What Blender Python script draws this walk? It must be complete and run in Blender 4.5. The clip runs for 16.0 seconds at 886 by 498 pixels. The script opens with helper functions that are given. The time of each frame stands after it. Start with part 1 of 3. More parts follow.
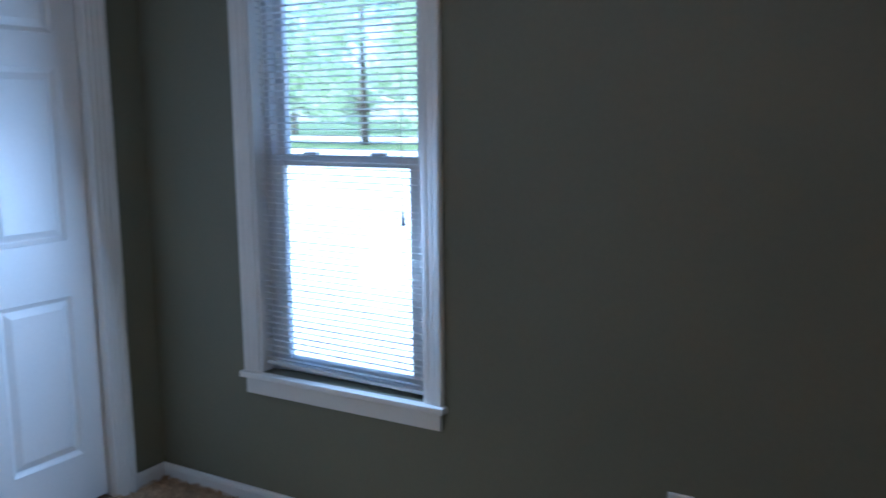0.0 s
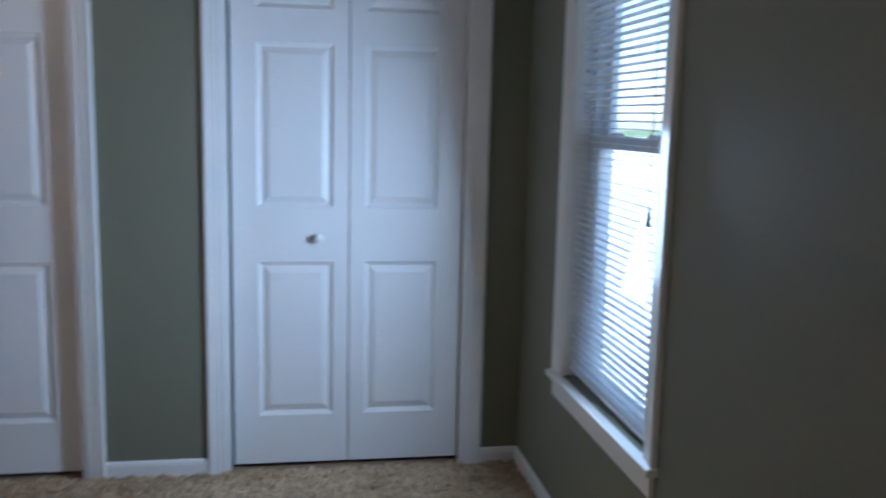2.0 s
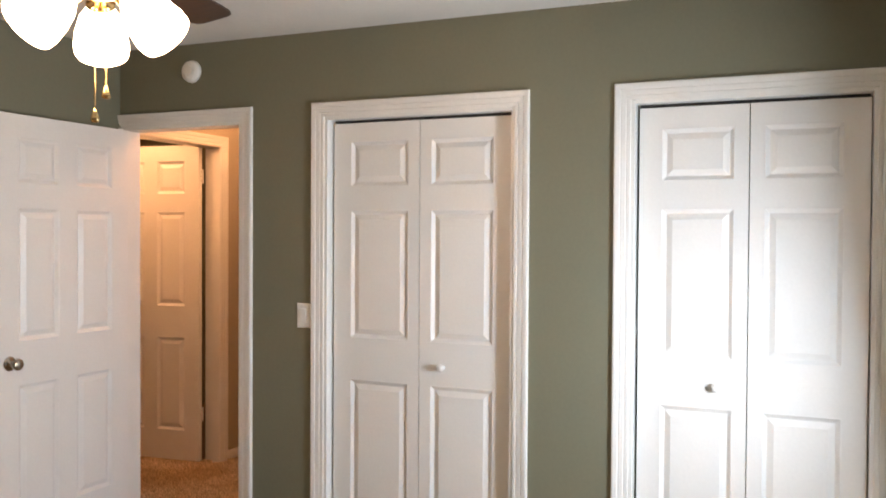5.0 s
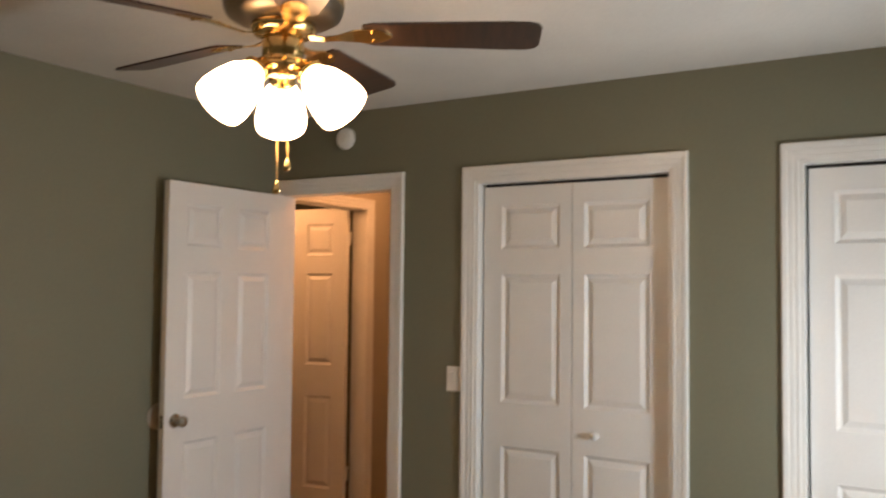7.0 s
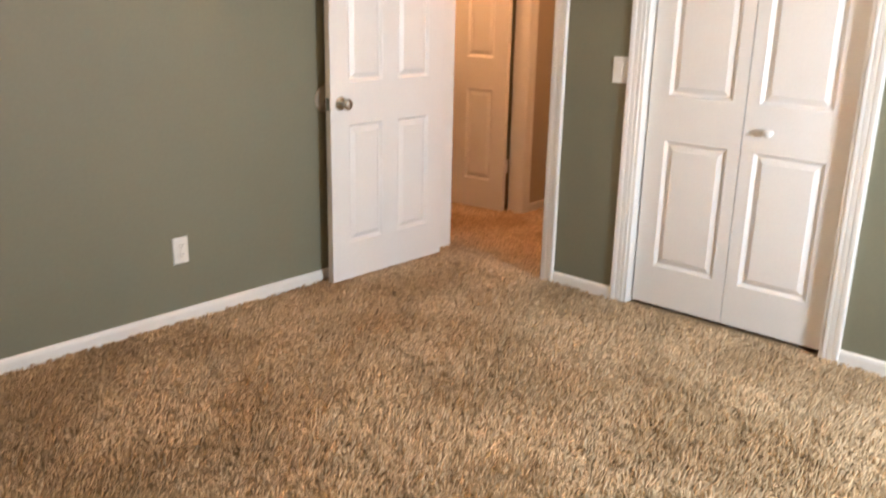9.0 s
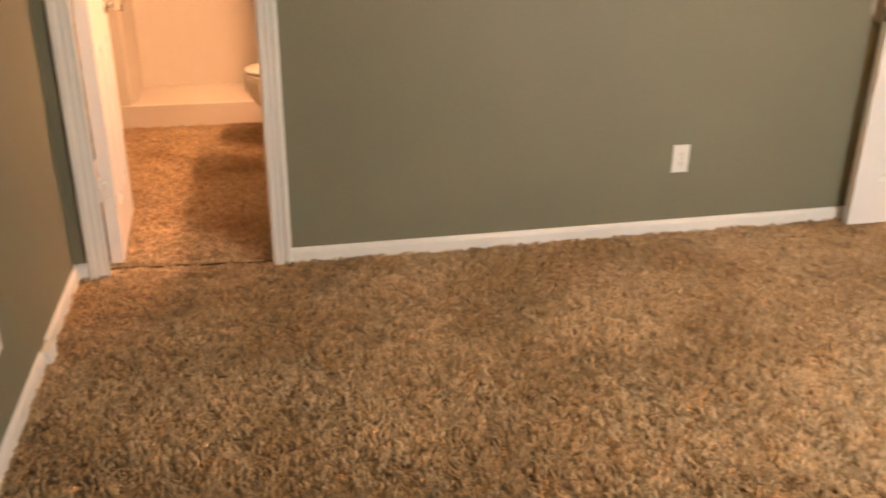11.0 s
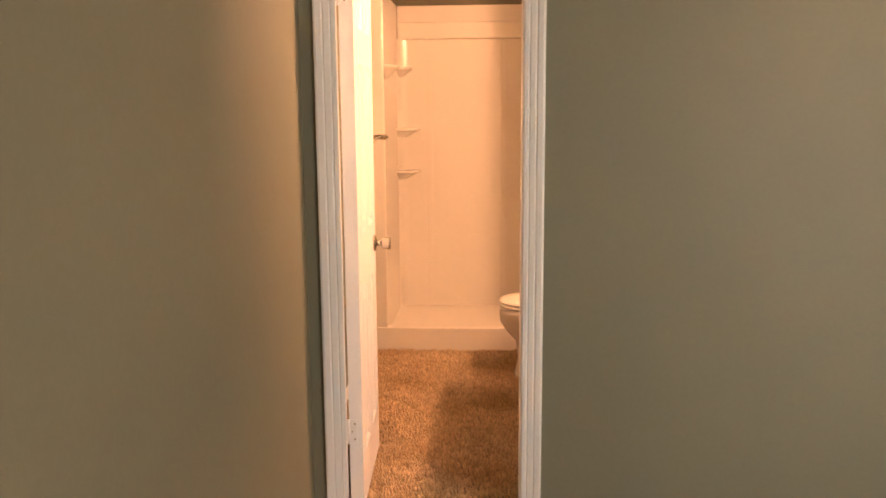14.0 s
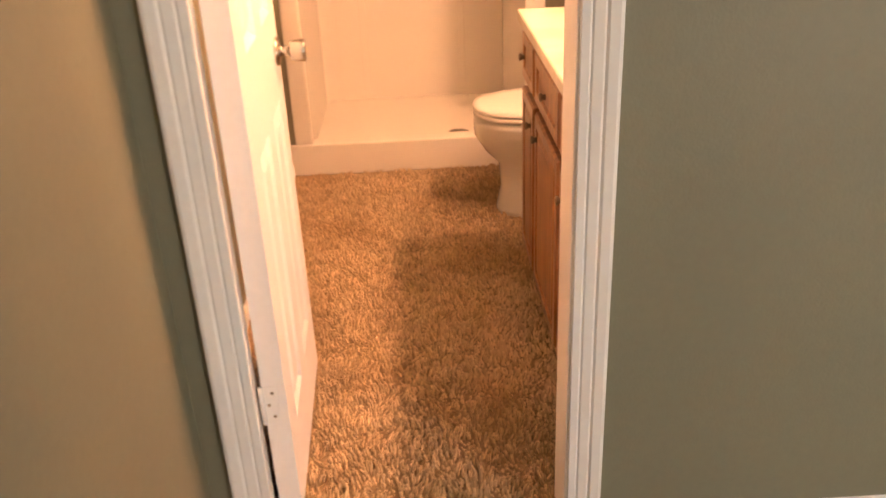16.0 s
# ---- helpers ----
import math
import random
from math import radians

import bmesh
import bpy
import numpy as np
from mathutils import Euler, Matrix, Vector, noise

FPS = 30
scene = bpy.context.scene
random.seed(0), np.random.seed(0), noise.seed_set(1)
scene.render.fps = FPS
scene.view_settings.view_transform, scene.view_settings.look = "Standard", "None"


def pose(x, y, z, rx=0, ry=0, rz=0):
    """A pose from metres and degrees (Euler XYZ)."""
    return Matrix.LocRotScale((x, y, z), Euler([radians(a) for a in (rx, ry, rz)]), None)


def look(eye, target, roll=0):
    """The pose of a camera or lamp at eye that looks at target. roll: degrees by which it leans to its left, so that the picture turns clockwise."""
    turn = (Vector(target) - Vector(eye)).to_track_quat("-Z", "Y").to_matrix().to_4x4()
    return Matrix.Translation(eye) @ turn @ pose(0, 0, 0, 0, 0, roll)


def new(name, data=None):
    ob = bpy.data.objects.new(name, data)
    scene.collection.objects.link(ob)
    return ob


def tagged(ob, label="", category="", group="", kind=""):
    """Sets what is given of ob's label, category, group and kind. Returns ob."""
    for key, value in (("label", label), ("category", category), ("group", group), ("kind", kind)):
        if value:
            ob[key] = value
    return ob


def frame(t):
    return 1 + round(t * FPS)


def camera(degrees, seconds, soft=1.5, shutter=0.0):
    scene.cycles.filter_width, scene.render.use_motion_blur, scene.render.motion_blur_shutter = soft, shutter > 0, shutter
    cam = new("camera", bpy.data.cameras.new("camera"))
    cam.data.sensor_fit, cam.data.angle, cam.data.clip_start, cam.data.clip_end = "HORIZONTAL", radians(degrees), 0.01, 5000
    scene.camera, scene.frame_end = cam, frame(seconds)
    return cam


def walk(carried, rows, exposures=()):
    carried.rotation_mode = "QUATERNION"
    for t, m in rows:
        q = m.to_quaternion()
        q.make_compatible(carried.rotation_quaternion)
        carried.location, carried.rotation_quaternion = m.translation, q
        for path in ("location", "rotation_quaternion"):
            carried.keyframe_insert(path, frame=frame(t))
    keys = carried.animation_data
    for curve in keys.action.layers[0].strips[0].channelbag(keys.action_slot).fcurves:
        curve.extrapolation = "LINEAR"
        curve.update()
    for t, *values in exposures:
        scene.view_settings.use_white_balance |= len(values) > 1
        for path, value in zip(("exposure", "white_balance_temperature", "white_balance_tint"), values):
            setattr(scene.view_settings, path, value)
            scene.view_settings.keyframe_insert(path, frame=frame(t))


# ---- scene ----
cam = camera(54.4, 16.0, soft=1.6, shutter=0.4)
PATH = [
    (0, (1.346, -1.564, 1.417), (2.364, -3.258, 1.113), -0.6),
    (0.5, (1.192, -1.908, 1.343), (2.577, -3.326, 1.077), -0.8),
    (1, (0.987, -2.243, 1.322), (2.59, -3.411, 1.068), -1.9),
    (1.5, (0.813, -2.593, 1.349), (2.622, -3.403, 1.086), -0.9),
    (2, (0.836, -2.958, 1.322), (2.787, -3.285, 1.031), 1.3),
    (2.5, (0.615, -3.21, 1.304), (2.555, -2.883, 0.941), 1.3),
    (3, (0.516, -3.332, 1.358), (2.359, -2.626, 1.034), 0.4),
    (3.5, (0.48, -3.319, 1.397), (2.293, -2.521, 1.117), 0.9),
    (4, (0.471, -3.335, 1.424), (2.303, -2.565, 1.196), 0.7),
    (4.5, (0.477, -3.361, 1.462), (2.322, -2.601, 1.322), 0.6),
    (4.7, (0.478, -3.372, 1.475), (2.326, -2.612, 1.391), 0.6),
    (6.8, (0.451, -3.252, 1.534), (2.195, -2.282, 1.66), 0.4),
    (7, (0.445, -3.244, 1.523), (2.15, -2.202, 1.615), 0.6),
    (7.5, (0.441, -3.227, 1.489), (2.082, -2.084, 1.456), 1.0),
    (8, (0.447, -3.213, 1.475), (2.052, -2.036, 1.276), 1.1),
    (8.2, (0.464, -3.216, 1.47), (2.049, -2.026, 1.201), 1.3),
    (10.3, (0.666, -3.21, 1.371), (1.528, -1.623, 0.512), 0.2),
    (10.5, (0.711, -3.185, 1.37), (1.437, -1.503, 0.567), 0.5),
    (11, (0.675, -3.101, 1.341), (1.093, -1.304, 0.569), 0.6),
    (11.5, (0.699, -3.082, 1.365), (0.826, -1.235, 0.609), -1.3),
    (12, (0.678, -3.091, 1.418), (0.678, -1.197, 0.775), -1.6),
    (12.5, (0.669, -3.09, 1.457), (0.657, -1.149, 0.973), -0.7),
    (13, (0.694, -3.077, 1.489), (0.685, -1.105, 1.153), -0.1),
    (13.5, (0.715, -3.069, 1.5), (0.63, -1.096, 1.183), 0.1),
    (14, (0.63, -2.791, 1.447), (0.518, -0.821, 1.119), -0.4),
    (14.5, (0.591, -2.471, 1.432), (0.529, -0.508, 1.051), -0.9),
    (15, (0.602, -2.104, 1.414), (0.544, -0.181, 0.868), -0.5),
    (15.5, (0.509, -1.707, 1.366), (0.462, 0.152, 0.629), -1.7),
    (16, (0.476, -1.347, 1.35), (0.513, 0.447, 0.468), -2.6),
]

EXPOSURES = [
    (0.0, 1.85, 4450, 9), (1.5, 1.95, 4800, 9), (2.5, 1.55, 5300, 11), (3.0, 2.0, 6050, 12), (3.5, 2.58, 6200, 13), (4.0, 3.05, 6500, 13), (4.6, 3.05, 6700, 14),
    (6.8, 2.35, 7500, 14), (7.5, 2.35, 7250, 15), (8.0, 2.65, 6950, 15), (10.4, 4.1, 7400, 16), (11.0, 3.58, 8900, 20), (11.5, 3.53, 9000, 20), (12.0, 3.6, 8400, 19),
    (12.5, 3.55, 8200, 18), (13.5, 3.42, 8500, 20), (15.0, 3.5, 8500, 20), (16.0, 3.72, 8300, 20)]
walk(cam, [(t, look(e, g, r)) for t, e, g, r in PATH], EXPOSURES)

# ---- world, sun, lamps ----
SUN_EL, SUN_AZ = radians(52), radians(25)
world = bpy.data.worlds.new("World")
scene.world = world
world.use_nodes = True
wn = world.node_tree
wn.nodes.clear()
sky = wn.nodes.new("ShaderNodeTexSky")
sky.sky_type, sky.sun_disc = "NISHITA", False
sky.sun_elevation, sky.sun_rotation = SUN_EL, SUN_AZ
bg = wn.nodes.new("ShaderNodeBackground")
bg.inputs[1].default_value = 0.15
wout = wn.nodes.new("ShaderNodeOutputWorld")
wn.links.new(sky.outputs[0], bg.inputs[0])
wn.links.new(bg.outputs[0], wout.inputs[0])

sun_data = bpy.data.lights.new("sun", "SUN")
sun_data.energy, sun_data.angle, sun_data.color = 5.0, radians(0.5), (1.0, 0.95, 0.88)
sun = new("sun", sun_data)
sun.matrix_world = look((0, 0, 20), (-10 * math.sin(SUN_AZ), -10 * math.cos(SUN_AZ), 20 - 10 * math.tan(SUN_EL)))


def lamp(name, place, watts, size, colour, target=None, kind="POINT"):
    data = bpy.data.lights.new(name, kind)
    data.energy, data.color = watts, colour
    if kind == "POINT":
        data.shadow_soft_size = size
    else:
        data.shape, data.size, data.size_y = "RECTANGLE", size[0], size[1]
    ob = new(name, data)
    ob.matrix_world = look(place, target) if target else pose(*place)
    return ob


WARM = (1.0, 0.54, 0.34)
HALL_WARM = (1.0, 0.47, 0.21)
lamp("window_daylight", (3.108, -3.772, 1.10), 6.6, (0.42, 0.42), (0.74, 0.87, 1.0), (2.90, -2.8, 0.98), "AREA")
for bulb_y in (0.36, 0.66, 0.96):
    lamp("vanity_bulb", (1.37, bulb_y, 2.02), 5.0, 0.06, WARM)
lamp("hall_light", (4.75, -0.45, 2.36), 2.8, 0.08, HALL_WARM)
# unseen lamp added in the dark room across the hall to brighten door_3's leaf
lamp("added_leaf_lamp", (4.35, 0.80, 2.34), 4.0, 0.10, HALL_WARM)

# ---- materials ----


def material(name, colour, rough=0.5, metal=0.0, vary=0.08, scale=3.0, grain=0.0, grain_scale=200.0, bump=0.0, bump_scale=250.0,
             spec=0.5, per_object=0.0, per_island=0.0, emit=0.0, second=None, second_scale=1.5, second_at=(0.45, 0.6)):
    m = bpy.data.materials.new(name)
    m.use_nodes = True
    t = m.node_tree
    n, l = t.nodes, t.links
    b = n["Principled BSDF"]
    b.inputs["Roughness"].default_value = rough
    b.inputs["Metallic"].default_value = metal
    b.inputs["Specular IOR Level"].default_value = spec
    co = n.new("ShaderNodeTexCoord")

    def tex(sc, detail=4.0):
        x = n.new("ShaderNodeTexNoise")
        x.inputs["Scale"].default_value, x.inputs["Detail"].default_value = sc, detail
        l.new(co.outputs["Object"], x.inputs["Vector"])
        return x

    def scaled(src, lo, hi):
        r = n.new("ShaderNodeMapRange")
        r.inputs["From Min"].default_value, r.inputs["From Max"].default_value = 0.25, 0.75
        r.inputs["To Min"].default_value, r.inputs["To Max"].default_value = lo, hi
        l.new(src, r.inputs["Value"])
        return r.outputs[0]

    base = n.new("ShaderNodeRGB")
    base.outputs[0].default_value = (*colour, 1)
    out = base.outputs[0]
    if second:
        mix = n.new("ShaderNodeMix")
        mix.data_type = "RGBA"
        r = n.new("ShaderNodeMapRange")
        r.inputs["From Min"].default_value, r.inputs["From Max"].default_value = second_at
        l.new(tex(second_scale, 6).outputs["Fac"], r.inputs["Value"])
        l.new(r.outputs[0], mix.inputs["Factor"])
        l.new(out, mix.inputs["A"])
        mix.inputs["B"].default_value = (*second, 1)
        out = mix.outputs["Result"]
    value = None
    terms = []
    if vary:
        terms.append(scaled(tex(scale).outputs["Fac"], 1 - vary, 1 + vary))
    if grain:
        terms.append(scaled(tex(grain_scale).outputs["Fac"], 1 - grain, 1 + grain))
    if per_object:
        oi = n.new("ShaderNodeObjectInfo")
        r = n.new("ShaderNodeMapRange")
        r.inputs["To Min"].default_value, r.inputs["To Max"].default_value = 1 - per_object, 1 + per_object
        l.new(oi.outputs["Random"], r.inputs["Value"])
        terms.append(r.outputs[0])
    if per_island:
        g = n.new("ShaderNodeNewGeometry")
        r = n.new("ShaderNodeMapRange")
        r.inputs["To Min"].default_value, r.inputs["To Max"].default_value = 1 - per_island, 1 + per_island
        l.new(g.outputs["Random Per Island"], r.inputs["Value"])
        terms.append(r.outputs[0])
    for term in terms:
        hsv = n.new("ShaderNodeHueSaturation")
        l.new(out, hsv.inputs["Color"])
        l.new(term, hsv.inputs["Value"])
        out = hsv.outputs[0]
    l.new(out, b.inputs["Base Color"])
    if bump:
        bp = n.new("ShaderNodeBump")
        bp.inputs["Strength"].default_value, bp.inputs["Distance"].default_value = bump, 0.002
        l.new(tex(bump_scale, 3).outputs["Fac"], bp.inputs["Height"])
        l.new(bp.outputs[0], b.inputs["Normal"])
    if emit:
        b.inputs["Emission Color"].default_value = (*colour, 1)
        b.inputs["Emission Strength"].default_value = emit
    return m


def wood(name, dark, light, scale=(1, 1, 1), rough=0.35, rings=9.0):
    m = material(name, light, rough, vary=0.1, scale=4, grain=0.06, grain_scale=120)
    t = m.node_tree
    n, l = t.nodes, t.links
    co = n.new("ShaderNodeTexCoord")
    mp = n.new("ShaderNodeMapping")
    mp.inputs["Scale"].default_value = scale
    nz = n.new("ShaderNodeTexNoise")
    nz.inputs["Scale"].default_value, nz.inputs["Detail"].default_value, nz.inputs["Distortion"].default_value = rings, 6, 0.8
    ramp = n.new("ShaderNodeValToRGB")
    ramp.color_ramp.elements[0].position, ramp.color_ramp.elements[0].color = 0.35, (*dark, 1)
    ramp.color_ramp.elements[1].position, ramp.color_ramp.elements[1].color = 0.65, (*light, 1)
    l.new(co.outputs["Object"], mp.inputs["Vector"])
    l.new(mp.outputs[0], nz.inputs["Vector"])
    l.new(nz.outputs["Fac"], ramp.inputs[0])
    l.new(ramp.outputs[0], n["Principled BSDF"].inputs["Base Color"])
    return m


M_WALL = material("sage_wall_paint", (0.198, 0.194, 0.136), 0.55, vary=0.05, scale=1.3, grain=0.03, grain_scale=60, bump=0.25, bump_scale=160, spec=0.35)
M_HALL = material("cream_hall_paint", (0.46, 0.41, 0.32), 0.6, vary=0.05, scale=1.3, grain=0.03, grain_scale=60, bump=0.25, bump_scale=160, spec=0.35)
M_CEIL = material("ceiling_paint", (0.72, 0.70, 0.66), 0.9, vary=0.04, grain=0.04, grain_scale=90, bump=0.5, bump_scale=140, spec=0.2)
M_TRIM = material("white_trim_paint", (0.80, 0.79, 0.76), 0.32, vary=0.04, scale=5, grain=0.02, grain_scale=60, bump=0.03, bump_scale=90)
M_DOOR = material("white_door_paint", (0.80, 0.79, 0.77), 0.38, vary=0.03, scale=2.5, grain=0.02, grain_scale=80, bump=0.04, bump_scale=120)
M_PLATE = material("white_plastic", (0.80, 0.79, 0.75), 0.3, vary=0.02)
# pale bumper disc; the shade behind the door is put into its colour
M_BUMPER = material("bumper_with_shade", (0.36, 0.32, 0.25), 0.5, vary=0.04)
M_DARK = material("dark_slot", (0.02, 0.02, 0.02), 0.6, vary=0)
M_FLOOR = material("carpet_backing", (0.29, 0.212, 0.13), 1.0, vary=0.15, scale=5, grain=0.25, grain_scale=180, bump=1.0, bump_scale=150, spec=0.1)
# dark colour standing in for shade down in the carpet seam
M_SEAM = material("seam_gap_shade", (0.11, 0.078, 0.048), 1.0, vary=0.3, scale=40, grain=0.2, grain_scale=200, spec=0.05)
M_PILE = material("carpet_pile", (0.58, 0.435, 0.280), 0.95, vary=0.12, scale=2.2, grain=0.15, grain_scale=22, per_island=0.22, spec=0.1,
                  second=(0.45, 0.32, 0.190), second_scale=1.8)
M_CHROME = material("satin_nickel", (0.52, 0.48, 0.42), 0.22, 1.0, vary=0.05)
M_BRASS = material("polished_brass", (0.78, 0.55, 0.25), 0.2, 1.0, vary=0.06, scale=9)
M_PEWTER = material("antique_pewter_metal", (0.20, 0.165, 0.125), 0.35, 1.0, vary=0.1, scale=12)
M_BLADE = wood("dark_walnut_blade", (0.018, 0.010, 0.007), (0.045, 0.022, 0.013), (6, 1, 6), 0.35)
M_OAK = wood("honey_oak", (0.17, 0.068, 0.024), (0.34, 0.155, 0.060), (5, 5, 0.6), 0.35)
M_SHADE = material("frosted_lamp_glass", (1.0, 0.68, 0.43), 0.4, vary=0, emit=4.0)
M_PORC = material("white_porcelain", (0.80, 0.78, 0.73), 0.12, vary=0.02)
M_COUNTER = material("cream_cultured_marble", (0.80, 0.74, 0.62), 0.18, vary=0.05, scale=6, second=(0.74, 0.66, 0.52), second_scale=5)
M_ACRYL = material("white_acrylic_shower", (0.80, 0.77, 0.71), 0.2, vary=0.02, scale=2)
M_VINYL = material("white_window_vinyl", (0.78, 0.78, 0.78), 0.35, vary=0.03)
M_SLAT = material("white_blind_slat", (0.80, 0.80, 0.79), 0.4, vary=0.02, per_object=0.03)
M_CORD = material("white_cord", (0.7, 0.7, 0.68), 0.8, vary=0)
M_CONCRETE = material("driveway_concrete", (0.48, 0.46, 0.42), 0.9, vary=0.1, scale=0.6, grain=0.1, grain_scale=30)
M_GRASS = material("lawn", (0.085, 0.12, 0.035), 0.9, vary=0.3, scale=0.4, grain=0.3, grain_scale=12)
M_BARK = material("bark", (0.10, 0.075, 0.05), 0.9, vary=0.25, scale=8, bump=0.6, bump_scale=30)
M_LEAF = material("leaves", (0.15, 0.18, 0.11), 0.6, vary=0.2, scale=0.7, per_island=0.25)
ln, ll = M_LEAF.node_tree.nodes, M_LEAF.node_tree.links
glowing = ln.new("ShaderNodeBsdfTranslucent")
glowing.inputs[0].default_value = (0.34, 0.40, 0.22, 1)
both = ln.new("ShaderNodeAddShader")
ll.new(ln["Principled BSDF"].outputs[0], both.inputs[0])
ll.new(glowing.outputs[0], both.inputs[1])
ll.new(both.outputs[0], ln["Material Output"].inputs[0])

M_GLASS = bpy.data.materials.new("window_glass")
M_GLASS.use_nodes = True
gb = M_GLASS.node_tree.nodes["Principled BSDF"]
gb.inputs["Transmission Weight"].default_value, gb.inputs["Roughness"].default_value, gb.inputs["IOR"].default_value = 1.0, 0.0, 1.45
gb.inputs["Base Color"].default_value = (0.97, 0.99, 0.98, 1)

# ---- shaping ----


def mesh_of(name, bm, mat, smooth=False):
    bmesh.ops.recalc_face_normals(bm, faces=bm.faces)
    me = bpy.data.meshes.new(name)
    bm.to_mesh(me)
    bm.free()
    me.materials.append(mat)
    if smooth:
        for p in me.polygons:
            p.use_smooth = True
    return me


def part(name, bm, mat, parent=None, label="", smooth=False, m=None):
    ob = new(name, mesh_of(name, bm, mat, smooth))
    if parent is not None:
        ob.parent = parent
    if m is not None:
        ob.matrix_basis = m
    if label:
        tagged(ob, label)
    return ob


def again(name, me, parent, m, label=""):
    ob = new(name, me)
    ob.parent = parent
    ob.matrix_basis = m
    if label:
        tagged(ob, label)
    return ob


def empty(name, m, label, category, group="", kind=""):
    ob = new(name)
    ob.empty_display_size = 0.1
    ob.matrix_basis = m
    return tagged(ob, label, category, group, kind)


def box(bm, x0, x1, y0, y1, z0, z1, bevel=0.0, segs=2):
    r = bmesh.ops.create_cube(bm, size=1.0)
    vs = r["verts"]
    bmesh.ops.scale(bm, vec=(x1 - x0, y1 - y0, z1 - z0), verts=vs)
    bmesh.ops.translate(bm, vec=((x0 + x1) / 2, (y0 + y1) / 2, (z0 + z1) / 2), verts=vs)
    if bevel:
        es = list({e for v in vs for e in v.link_edges})
        bmesh.ops.bevel(bm, geom=es, offset=bevel, segments=segs, affect="EDGES", profile=0.7)
    return bm


def boxed(*a, **k):
    return box(bmesh.new(), *a, **k)


def lathe(profile, n=32, bm=None, axis="z", at=(0, 0, 0)):
    """Turns a profile of (radius, height) round an axis."""
    bm = bm or bmesh.new()
    rings = []
    for r, h in profile:
        ring = []
        for i in range(n):
            a = 2 * math.pi * i / n
            c, s = r * math.cos(a), r * math.sin(a)
            p = {"z": (c, s, h), "x": (h, c, s), "y": (c, h, s)}[axis]
            ring.append(bm.verts.new((p[0] + at[0], p[1] + at[1], p[2] + at[2])))
        rings.append(ring)
    for a, b in zip(rings, rings[1:]):
        for i in range(n):
            bm.faces.new((a[i], a[(i + 1) % n], b[(i + 1) % n], b[i]))
    for ring, (r, h) in ((rings[0], profile[0]), (rings[-1], profile[-1])):
        if r > 1e-4:
            bm.faces.new(ring)
    return bm


def tube(points, r, n=8, bm=None):
    bm = bm or bmesh.new()
    pts = [Vector(p) for p in points]
    rings = []
    for i, p in enumerate(pts):
        d = (pts[min(i + 1, len(pts) - 1)] - pts[max(i - 1, 0)]).normalized()
        u = d.orthogonal().normalized()
        v = d.cross(u)
        rr = r[i] if isinstance(r, (list, tuple)) else r
        rings.append([bm.verts.new(p + rr * (math.cos(2 * math.pi * k / n) * u + math.sin(2 * math.pi * k / n) * v)) for k in range(n)])
    for a, b in zip(rings, rings[1:]):
        j = min(range(n), key=lambda s: (a[0].co - b[s].co).length)
        for i in range(n):
            bm.faces.new((a[i], a[(i + 1) % n], b[(i + 1 + j) % n], b[(i + j) % n]))
    bm.faces.new(rings[0])
    bm.faces.new(rings[-1])
    return bm


def loft(sections, bm=None, cap=True):
    """Joins rings of equal length."""
    bm = bm or bmesh.new()
    rings = [[bm.verts.new(p) for p in ring] for ring in sections]
    n = len(rings[0])
    for a, b in zip(rings, rings[1:]):
        for i in range(n):
            bm.faces.new((a[i], a[(i + 1) % n], b[(i + 1) % n], b[i]))
    if cap:
        bm.faces.new(rings[0])
        bm.faces.new(rings[-1])
    return bm


CASING = [(0.0, 0.0), (0.0, 0.0075), (0.002, 0.0095), (0.013, 0.0105), (0.016, 0.0085), (0.019, 0.0115), (0.033, 0.0135), (0.036, 0.0120), (0.040, 0.0160), (0.054, 0.0180), (0.059, 0.0160), (0.0605, 0.012),
          (0.0605, 0.0)]


def moulding(p0, p1, out, normal, mitre0, mitre1, profile=CASING, width=1.12):
    """A length of moulding from p0 to p1 along its inner edge; out: away from the opening; a mitred end grows with the width."""
    p0, p1, out, normal = Vector(p0), Vector(p1), Vector(out), Vector(normal)
    d = (p1 - p0).normalized()
    bm = bmesh.new()
    a = [bm.verts.new(p0 + out * u * width + normal * h - d * u * width * mitre0) for u, h in profile]
    b = [bm.verts.new(p1 + out * u * width + normal * h + d * u * width * mitre1) for u, h in profile]
    n = len(profile)
    for i in range(n):
        bm.faces.new((a[i], a[(i + 1) % n], b[(i + 1) % n], b[i]))
    bm.faces.new(a)
    bm.faces.new(b)
    return bm


